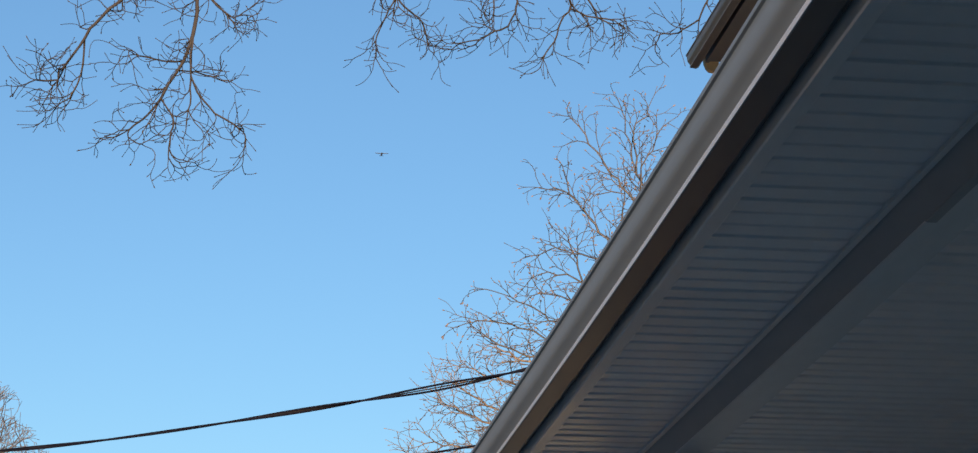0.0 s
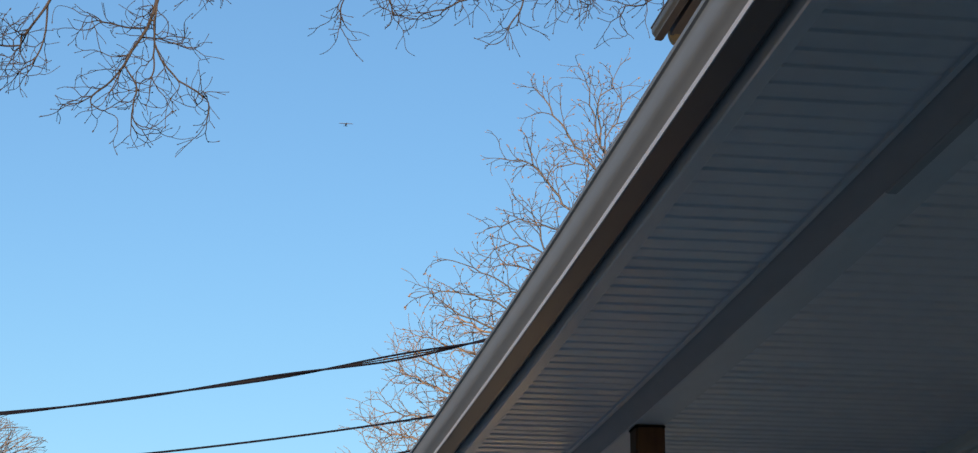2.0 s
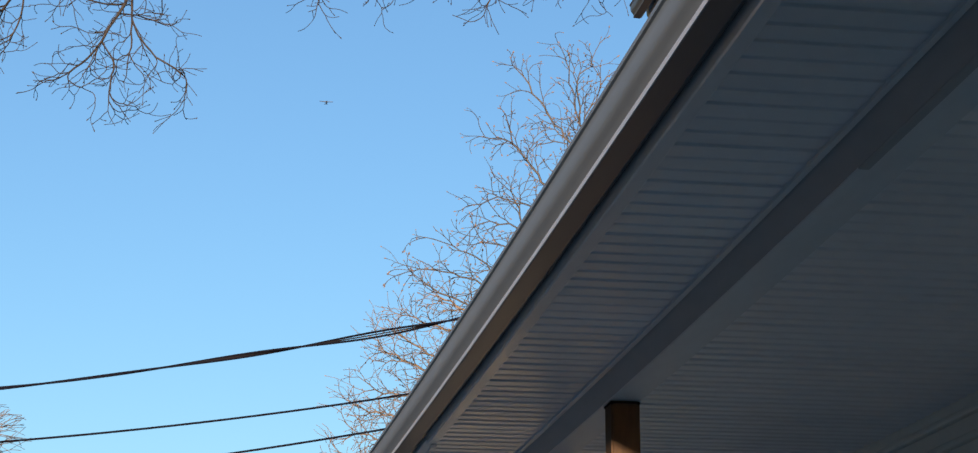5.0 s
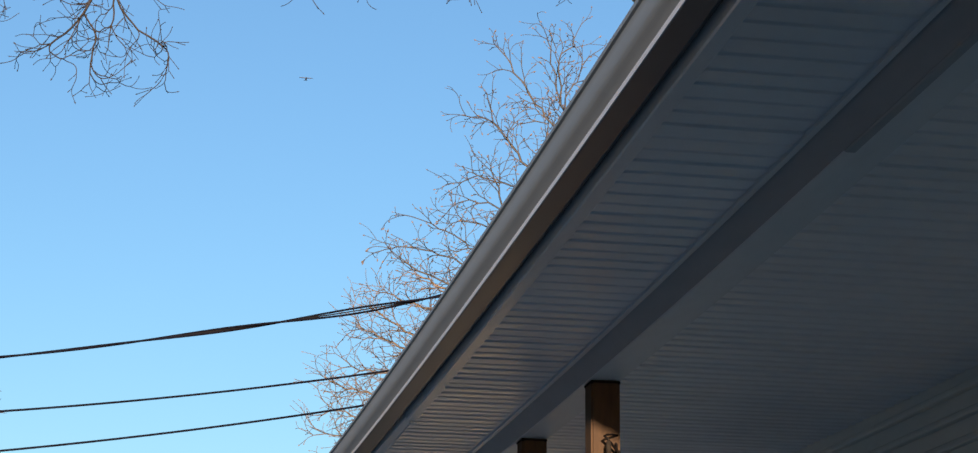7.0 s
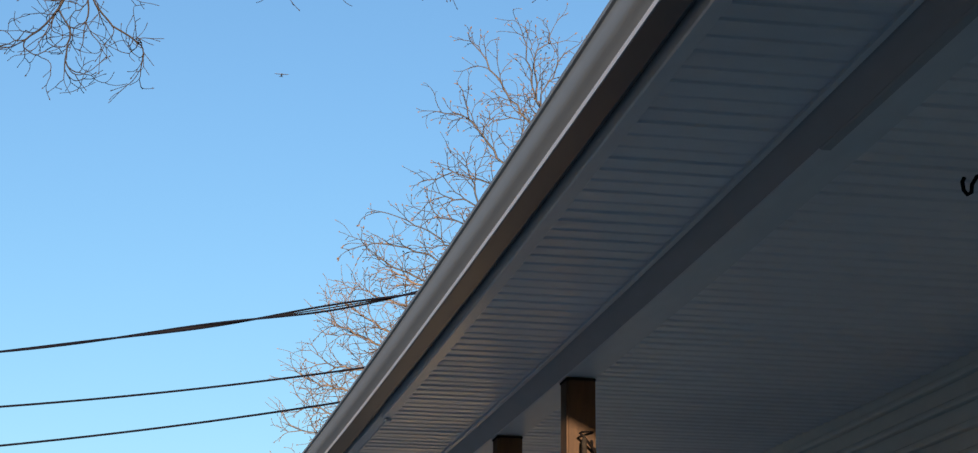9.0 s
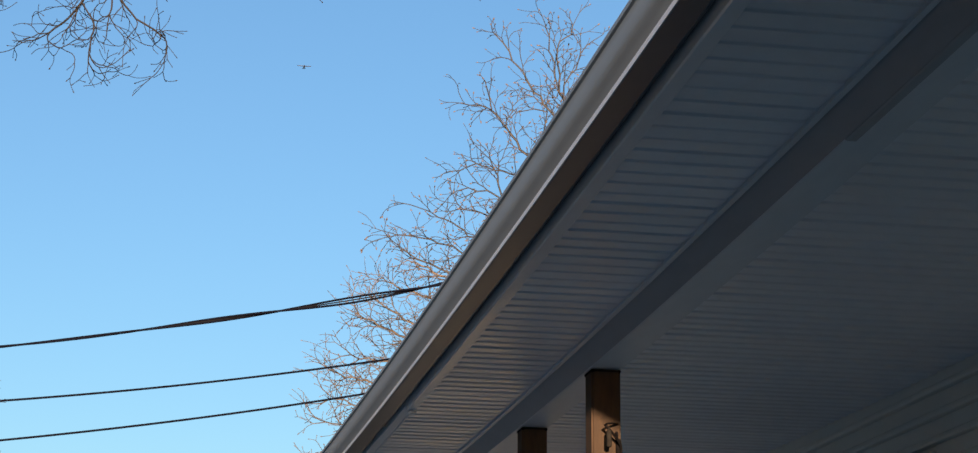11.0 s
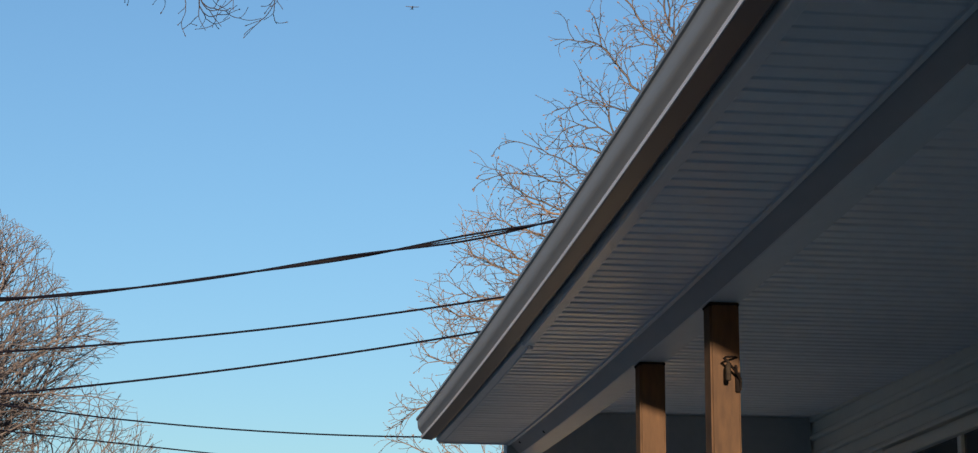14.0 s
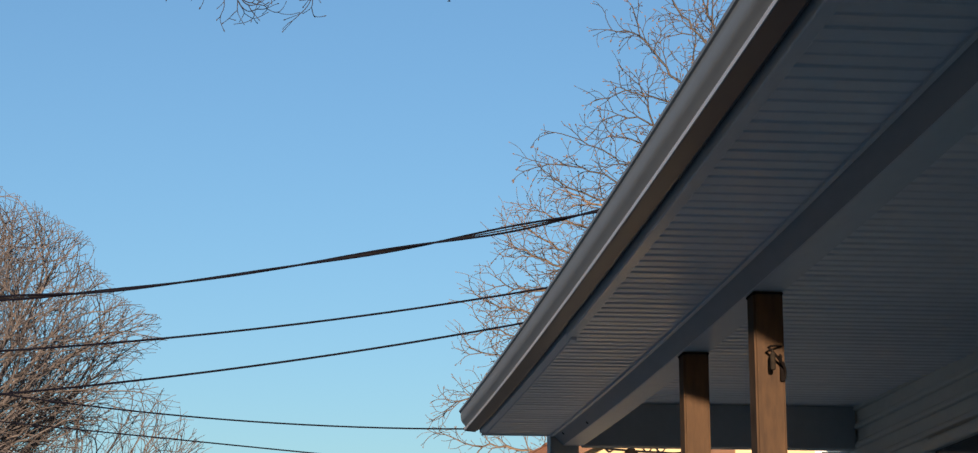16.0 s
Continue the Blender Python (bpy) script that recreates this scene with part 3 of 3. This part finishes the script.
def limbed(trunk, limbs, sizes, y, levels, seed, lift=0.015):
    """A trunk with chosen main limbs in the x-z plane, mirrored on its far side, and random shoots along each.
    levels: (length, gap between the shoots on the parent) for branch, twig, twiglet."""
    rs = np.random.RandomState(seed)
    N, par = [np.array(p, float) for p in trunk], [-1] + list(range(len(trunk) - 1))

    def shoot(k, d, level, scale):
        step = 0.05 if level else 0.07
        length = levels[level][0] * scale * rs.uniform(0.6, 1.3)
        bend, done = rs.normal(0, 0.05, 3), 0.0
        since, side = rs.uniform(0, 0.08), rs.uniform(0, 6.28)
        while done < length:
            if rs.rand() < 0.12:
                bend = rs.normal(0, 0.09, 3)
            d = d + bend + rs.normal(0, 0.07, 3) + np.array((0, 0, lift))
            d = d / np.linalg.norm(d)
            N.append(N[k] + d * step)
            par.append(k)
            k = len(N) - 1
            done += step
            since += step
            if level + 1 < len(levels) and since > levels[level + 1][1]:
                since = levels[level + 1][1] * rs.uniform(-0.4, 0.4)
                side += 2.4 + rs.uniform(-0.6, 0.6)
                shoot(k, turned(d, side, rs.uniform(35, 70)), level + 1, 1.0 - 0.4 * done / length)

    def turned(d, side, angle):
        u = np.cross(d, (0.3, 0.8, 0.25))
        u = u / (np.linalg.norm(u) + 1e-9)
        t = math.radians(angle)
        return d * math.cos(t) + (u * math.cos(side) + np.cross(d, u) * math.sin(side)) * math.sin(t)

    x_mid = trunk[-1][0]
    for mirror in (False, True):
        made = [np.array(p, float) for p in trunk]
        ids = list(range(len(trunk)))
        for limb, size in zip(limbs, sizes):
            depth = rs.normal(0, 0.12)
            pts = [np.array((2 * x_mid - x if mirror else x, y + depth * (0.3 + i) * 0.25, z - (0.35 if mirror else 0))) for i, (x, z) in enumerate(limb)]
            near = [np.linalg.norm((q - pts[0]) * (1, 0.3, 1) + (0, 0, 0.5)) for q in made]
            k = ids[int(np.argmin(near))]
            run = path([N[k]] + pts, 0.08)
            drift, since, side = np.zeros(3), 0.0, rs.uniform(0, 6.28)
            for i, q in enumerate(run[1:]):
                drift = drift * 0.88 + rs.normal(0, 0.008, 3)
                N.append(q + drift)
                par.append(k)
                d = N[-1] - N[k]
                d = d / (np.linalg.norm(d) + 1e-9)
                k = len(N) - 1
                made.append(N[-1])
                ids.append(k)
                since += 0.08
                if since > levels[0][1] * (2.2 if mirror else 1.0):
                    since = levels[0][1] * rs.uniform(-0.3, 0.3)
                    side += 2.4 + rs.uniform(-0.6, 0.6)
                    shoot(k, turned(d, side, rs.uniform(30, 65)), 0, size * (1.0 - 0.55 * i / len(run)))
    return np.array(N), np.array(par)


# the tree behind the porch roof: an open crown of long limbs
upper_limbs = [
    [(5.18, 8.26), (4.94, 8.73), (4.83, 9.20), (4.76, 9.64), (4.69, 10.05), (4.63, 10.20)],
    [(5.07, 8.40), (4.66, 8.90), (4.41, 9.14), (4.20, 9.39), (4.03, 9.64), (3.95, 9.72)],
    [(4.82, 8.03), (4.40, 8.46), (4.21, 8.69), (4.04, 8.93), (3.82, 8.89), (3.68, 8.99)],
    [(4.04, 8.93), (4.00, 9.12), (3.97, 9.22)],
    [(4.76, 9.64), (4.94, 9.82), (5.00, 10.05)],
    [(4.83, 9.16), (5.03, 9.51), (5.14, 9.72)],
    [(4.66, 8.90), (4.48, 8.90), (4.31, 8.88)],
]
middle_limbs = [
    [(4.74, 7.74), (4.29, 8.15), (4.03, 8.21), (3.80, 8.22), (3.45, 8.06)],
    [(4.60, 7.59), (4.08, 7.92), (3.77, 7.95), (3.47, 7.86)],
    [(4.03, 8.21), (3.91, 8.34), (3.82, 8.40)],
    [(4.45, 7.45), (4.00, 7.65), (3.70, 7.72), (3.52, 7.75)],
    [(4.31, 7.23), (3.76, 7.42), (3.49, 7.59), (3.21, 7.68), (3.08, 7.72)],
    [(4.17, 7.01), (3.55, 7.34), (3.21, 7.40), (2.94, 7.46), (2.77, 7.44)],
    [(4.03, 6.87), (3.35, 7.06), (3.05, 7.16), (2.84, 7.32)],
]
trunk = path([(5.7, 22.2, 0.0), (5.65, 22.1, 1.6), (5.55, 22.0, 3.2), (5.4, 22.0, 5.2), (5.3, 22.0, 7.6)], 0.18)
N, par = limbed(trunk, upper_limbs + middle_limbs, [0.9] * 7 + [1.0] * 7, 22.0, ((0.42, 0.085), (0.18, 0.075), (0.08, 0.075)), 11)
tree("back_tree", "bare tree with long open limbs behind the porch roof", (5.7, 22.2, 0), N, par, 0.0030, BARK_TAN, 0.03, 0.015, BUD, power=2.7)

# a lower twiggy tree in front of it, with tan young shoots
lower_limbs = [
    [(4.31, 6.75), (3.76, 7.10), (3.40, 7.28), (3.23, 7.36)],
    [(4.17, 6.60), (3.60, 6.85), (3.20, 6.98), (2.98, 7.10)],
    [(4.09, 6.32), (3.35, 6.57), (2.87, 6.83), (2.80, 6.92)],
    [(3.96, 6.18), (3.21, 6.36), (2.74, 6.55), (2.54, 6.70)],
    [(3.89, 5.97), (3.08, 6.12), (2.61, 6.20), (2.38, 6.22)],
    [(3.82, 5.70), (3.01, 5.85), (2.54, 5.94), (2.36, 5.98)],
    [(3.75, 5.43), (3.01, 5.58), (2.54, 5.67), (2.36, 5.74)],
    [(3.74, 5.16), (2.94, 5.34), (2.41, 5.45), (2.28, 5.46)],
    [(3.70, 4.70), (2.80, 4.90), (2.25, 4.95), (2.00, 4.85)],
    [(3.60, 4.20), (2.70, 4.40), (2.15, 4.45), (2.03, 4.55)],
]
trunk = path([(4.3, 23.0, 0.0), (4.28, 23.0, 1.6), (4.25, 22.9, 3.2), (4.2, 22.8, 6.2)], 0.15)
N, par = limbed(trunk, lower_limbs, [1.0] * 10, 22.8, ((0.46, 0.045), (0.22, 0.055), (0.10, 0.07)), 17)
tree("young_tree", "lower bare tree with a dense crown of tan twigs", (4.3, 23.0, 0), N, par, 0.0029, BARK_YOUNG, 0.03, 0.011, BUD, power=2.7)


# the broad dense tree beyond the lawn
def crown_left(p):
    t = (p[2] - 2.4) / (9.2 - 2.4)
    if t > 1:
        return False
    t = max(t, 0)
    half = 4.62 * (1 - t ** 2.6) ** 0.5 * (1 + 0.05 * math.sin(5 * p[2] + p[0]) + 0.03 * math.sin(11 * p[2]))
    return math.hypot((p[0] + 5.3) / half, (p[1] - 30) / (half * 0.85)) < 1


trunk = path([(-5.3, 30, 0.0), (-5.3, 30, 1.4), (-5.25, 30, 3.0), (-5.2, 30, 5.0)], 0.18)
N, par = branching(trunk, crown_left, 54, ((6.6, 0.18, 0.23, 34), (2.2, 0.13, 0.15, 38), (0.9, 0.10, 0.115, 42), (0.34, 0.08, 9, 40)), 12, 0.03, 0.032, 0.3, -0.3)
tree("lawn_tree", "broad bare tree with a dense crown of fine twigs", (-5.3, 30, 0), N, par, 0.0040, BARK_DARK, 0.04)

# the tall tree whose boughs hang in from above
limbs = [
    [(-6.5, 14.5, 0.0), (-6.4, 14.5, 3.0), (-6.1, 14.4, 6.0), (-5.2, 14.0, 8.0), (-3.4, 13.5, 9.2), (-1.4, 13.2, 9.3), (0.6, 13.0, 9.1), (2.2, 13.0, 8.9), (3.6, 13.0, 8.5)],
]
nodes = path(limbs[0], 0.12)
par = [-1] + list(range(len(nodes) - 1))
hang = [
    [(-0.3, 13.15, 9.2), (0.05, 13.1, 8.4), (0.02, 13.0, 7.6), (-0.07, 13.0, 7.1), (-0.10, 13.0, 6.85), (-0.19, 13.0, 6.62), (-0.28, 12.98, 6.40), (-0.37, 12.97, 6.2)],
    [(-0.10, 13.0, 6.85), (-0.11, 13.06, 6.62), (-0.11, 13.1, 6.42), (-0.16, 13.1, 6.25)],
    [(-0.6, 13.2, 9.25), (-0.4, 13.0, 8.2), (-0.48, 13.0, 7.4), (-0.60, 13.0, 7.08), (-0.745, 13.0, 6.855), (-0.86, 13.0, 6.70), (-0.95, 13.0, 6.50), (-1.03, 13.0, 6.36)],
    [(1.0, 13.0, 9.05), (1.2, 13.0, 8.2), (1.2, 13.0, 7.5), (1.22, 13.0, 7.2), (1.20, 13.0, 7.02)],
    [(1.5, 13.0, 9.0), (1.8, 13.0, 8.2), (1.88, 13.0, 7.5), (1.90, 13.0, 7.22), (1.86, 13.0, 7.0)],
    [(2.2, 13.0, 8.9), (2.3, 13.0, 8.1), (2.36, 13.0, 7.4), (2.40, 13.0, 7.15)],
    [(3.1, 13.0, 8.7), (3.45, 13.0, 8.0), (3.40, 13.0, 7.4), (3.3, 13.0, 7.16), (3.12, 13.0, 7.04)],
]
hang += [
    [(-0.10, 13.0, 6.85), (-0.12, 12.9, 6.55), (-0.03, 12.85, 6.36), (0.12, 12.85, 6.23), (0.32, 12.85, 6.13)],
    [(-0.28, 13.0, 6.40), (-0.40, 13.1, 6.28), (-0.60, 13.15, 6.17)],
    [(-0.28, 13.0, 6.40), (-0.20, 12.9, 6.22), (-0.24, 12.9, 6.02), (-0.19, 12.9, 5.87)],
    [(-0.16, 13.0, 6.66), (-0.36, 13.1, 6.73), (-0.58, 13.1, 6.77)],
    [(-0.20, 13.0, 6.62), (-0.02, 13.1, 6.62), (0.16, 13.1, 6.55)],
    [(-0.95, 13.0, 6.50), (-1.07, 12.9, 6.46), (-1.19, 12.9, 6.41)],
    [(-0.80, 13.0, 6.78), (-0.79, 13.1, 6.6), (-0.9, 13.1, 6.38)],
    [(2.04, 13.0, 7.45), (2.03, 12.9, 7.1), (1.95, 12.9, 6.97), (1.75, 12.9, 6.87), (1.55, 12.9, 6.85)],
    [(2.40, 13.0, 7.2), (2.56, 12.9, 7.09), (2.80, 12.9, 7.05)],
    [(1.22, 13.0, 7.2), (1.15, 12.9, 7.0), (1.03, 12.9, 6.75)],
    [(1.22, 13.0, 7.2), (1.45, 13.1, 7.1), (1.48, 13.1, 6.86)],
    [(2.36, 13.0, 7.2), (2.34, 13.1, 7.02), (2.16, 13.1, 6.8)],
]
hang += [
    [(-0.07, 13.0, 7.34), (0.00, 13.0, 7.12), (0.12, 13.0, 7.03), (0.21, 13.0, 6.99), (0.28, 13.0, 6.95)],
    [(0.16, 13.0, 7.01), (0.26, 13.0, 7.02), (0.34, 13.0, 7.04)],
    [(3.05, 13.0, 7.05), (2.98, 13.0, 6.94), (2.98, 13.0, 6.84)],
    [(2.51, 13.0, 7.35), (2.61, 13.0, 7.11), (2.74, 13.0, 7.07), (2.82, 13.0, 7.07)],
]
rs = np.random.RandomState(21)


def twig(k, d, length, level):
    """A crooked shoot with knees and smaller shoots along it."""
    d = d / np.linalg.norm(d)
    bend, done, step = rs.normal(0, 0.16, 3), 0.0, 0.026
    since, side = rs.uniform(0, 0.06), rs.uniform(0, 6.28)
    while done < length:
        if rs.rand() < 0.10:
            bend = rs.normal(0, 0.20, 3)
        d = d + bend + rs.normal(0, 0.08, 3) + np.array((0, 0, 0.012))
        d = d / np.linalg.norm(d)
        nodes.append(nodes[k] + d * step)
        par.append(k)
        k = len(nodes) - 1
        done += step
        since += step
        if level < 2 and since > (0.065, 0.08)[level]:
            since = rs.uniform(-0.03, 0.03)
            side += 2.4 + rs.uniform(-0.6, 0.6)
            u = np.cross(d, (0.2, 0.9, 0.3))
            u = u / (np.linalg.norm(u) + 1e-9)
            v = np.cross(d, u)
            a = math.radians(rs.uniform(35, 75))
            twig(k, d * math.cos(a) + (u * math.cos(side) + v * math.sin(side)) * math.sin(a), (0.21, 0.10)[level] * rs.uniform(0.5, 1.3), level + 1)


for h in hang:
    pts = path(h, 0.05)
    pts = pts[:-2]
    k = int(np.argmin([np.linalg.norm(q - pts[0]) for q in nodes]))
    since = 0.0
    drift = np.zeros(3)
    for i, q in enumerate(pts[1:]):
        drift = drift * 0.85 + rs.normal(0, 0.006, 3)
        nodes.append(q + drift)
        par.append(k)
        k = len(nodes) - 1
        since += 0.05
        if since > 0.10 and q[2] < 7.5:
            since = rs.uniform(-0.03, 0.03)
            d = nodes[k] - nodes[par[k]]
            d = d / np.linalg.norm(d)
            v = rs.normal(0, 1, 3)
            twig(k, d * 0.75 + v / np.linalg.norm(v) * 0.9, rs.uniform(0.08, 0.25), 0)
    d = nodes[k] - nodes[par[k]]
    for _ in range(2):
        twig(k, d / np.linalg.norm(d) + rs.normal(0, 0.35, 3), rs.uniform(0.10, 0.22), 0)
N, par = np.array(nodes), np.array(par)
tree("overhanging_tree", "tall bare tree whose twiggy boughs hang overhead", (-6.5, 14.5, 0), N, par, 0.0023, BARK, 0.012, 0.0075, BARK, power=3.1)

# ---- neighbour's house beyond the porch ----
house = tagged(thing("neighbour_house", (5.5, 17.0, 0)), "cream rendered gabled house with a brown shingle roof", "house")
NY = 15.3


def gable(x):
    return 3.31 + 0.53 * (x - 1.852) if x < 6.0 else 3.31 + 0.53 * (6.0 - 1.852) - 0.53 * (x - 6.0)


pent = [(2.1, 0.0), (2.1, gable(2.1) - 0.06), (6.0, gable(6.0) - 0.06), (9.9, gable(9.9) - 0.06), (9.9, 0.0)]
put("gable_wall", extrude("gable_wall", pent, NY, NY + 8.0, CREAM, 1, False), house)
for s in (0, 1):
    xs = [(0.9, 6.0), (6.0, 11.1)][s]
    put("roof", extrude("roof", [(xs[0], gable(xs[0]) - 0.03), (xs[1], gable(xs[1]) - 0.03), (xs[1], gable(xs[1]) + 0.03), (xs[0], gable(xs[0]) + 0.03)], NY - 0.3, NY + 8.3, SHINGLE_BROWN, 1, False), house)

# ---- small aeroplane far off ----
plane = tagged(thing("aeroplane", (142.0, 1630.0, 573.0)), "small grey aeroplane high in the clear sky", "aeroplane")
px, py, pz = plane.location
fus = tubes("fuselage", [([(px, py - 4.0, pz), (px, py - 3.6, pz), (px, py - 2.0, pz), (px, py + 1.0, pz), (px, py + 4.5, pz + 0.3)], [0.15, 0.5, 0.75, 0.7, 0.15], 12)], PLANE)
put("fuselage", fus, plane)
for s in (-1, 1):
    put("wing", mesh_of("wing", [(px + s * 0.3, py - 1.4, pz + 0.75), (px + s * 0.3, py + 0.3, pz + 0.7), (px + s * 5.6, py + 0.1, pz + 0.95), (px + s * 5.6, py - 1.0, pz + 0.98),
                                 (px + s * 0.3, py - 1.4, pz + 0.5), (px + s * 0.3, py + 0.3, pz + 0.6), (px + s * 5.6, py + 0.1, pz + 0.9), (px + s * 5.6, py - 1.0, pz + 0.85)],
                        [(0, 1, 2, 3), (4, 5, 6, 7), (0, 1, 5, 4), (1, 2, 6, 5), (2, 3, 7, 6), (3, 0, 4, 7)], PLANE), plane)
put("tailplane", box("tailplane", (px - 1.6, py + 3.7, pz + 0.25), (px + 1.6, py + 4.6, pz + 0.33), PLANE, 0.02), plane)
put("fin", box("fin", (px - 0.06, py + 3.6, pz + 0.3), (px + 0.06, py + 4.7, pz + 1.6), PLANE, 0.02), plane)
put("chimney", box("chimney", (5.2, NY + 3.0, gable(5.2) - 0.3), (5.8, NY + 3.6, 6.6), SHINGLE_BROWN, 0.02), house)
put("door", box("door", (3.27, NY - 0.045, 0.9), (3.45, NY - 0.004, 3.62), BROWN, 0.01), house, "brown painted shutter")
panel = put("window_panel", box("window_panel", (4.05, NY - 0.03, 2.2), (4.38, NY - 0.004, 3.50), WHITE, 0.01), house, "white window surround")
put("pane", box("pane", (4.10, NY - 0.036, 2.3), (4.33, NY - 0.031, 3.44), GLASS, 0.0), panel)
put("rake_board", extrude("rake_board", [(0.9, gable(0.9) - 0.16), (6.0, gable(6.0) - 0.16), (6.0, gable(6.0) - 0.032), (0.9, gable(0.9) - 0.032)], NY - 0.298, NY - 0.27, BROWN, 1, False), house)
for k in range(16):
    x0 = 1.2 + k * 0.16
    put("shingle", mesh_of("shingle", [(x0, NY - 0.31, gable(x0) + 0.031), (x0 + 0.17, NY - 0.31, gable(x0 + 0.17) + 0.034), (x0 + 0.17, NY + 1.2, gable(x0 + 0.17) + 0.034), (x0, NY + 1.2, gable(x0) + 0.031),
                                       (x0, NY - 0.31, gable(x0) + 0.055), (x0 + 0.17, NY - 0.31, gable(x0 + 0.17) + 0.04), (x0 + 0.17, NY + 1.2, gable(x0 + 0.17) + 0.04), (x0, NY + 1.2, gable(x0) + 0.055)],
                               [(0, 1, 2, 3), (4, 5, 6, 7), (0, 1, 5, 4), (1, 2, 6, 5), (2, 3, 7, 6), (3, 0, 4, 7)], SHINGLE_BROWN), house)
# cables and a vent hood on the neighbour's gable
loops = tagged(thing("wall_cable", (2.6, NY - 0.05, 3.4)), "black cable looped along the cream gable wall", "cable")
put("cable_run", tubes("cable_run", [([(2.2, NY - 0.02, 3.56), (2.35, NY - 0.03, 3.47), (2.52, NY - 0.03, 3.445), (2.75, NY - 0.03, 3.43), (3.0, NY - 0.03, 3.42), (3.2, NY - 0.02, 3.44)], [0.0055] * 6, 6)], CABLE), loops)
for cx in (2.52, 2.80, 2.90):
    put("cable_loop", tubes("cable_loop", [([(cx - 0.06 + 0.004 * i, NY - 0.03, 3.50 - 0.075 * math.sin(math.pi * i / 28)) for i in range(29)], [0.005] * 29, 6)], CABLE), loops)
hood = tagged(thing("vent_hood", (2.67, NY - 0.05, 3.36)), "dark metal vent hood on the cream wall", "vent")
put("hood", lathe("hood", [(0.055, 0.0), (0.055, 0.07), (0.03, 0.10), (0.008, 0.12)], (2.67, NY - 0.058, 3.34), IRON, 12), hood)
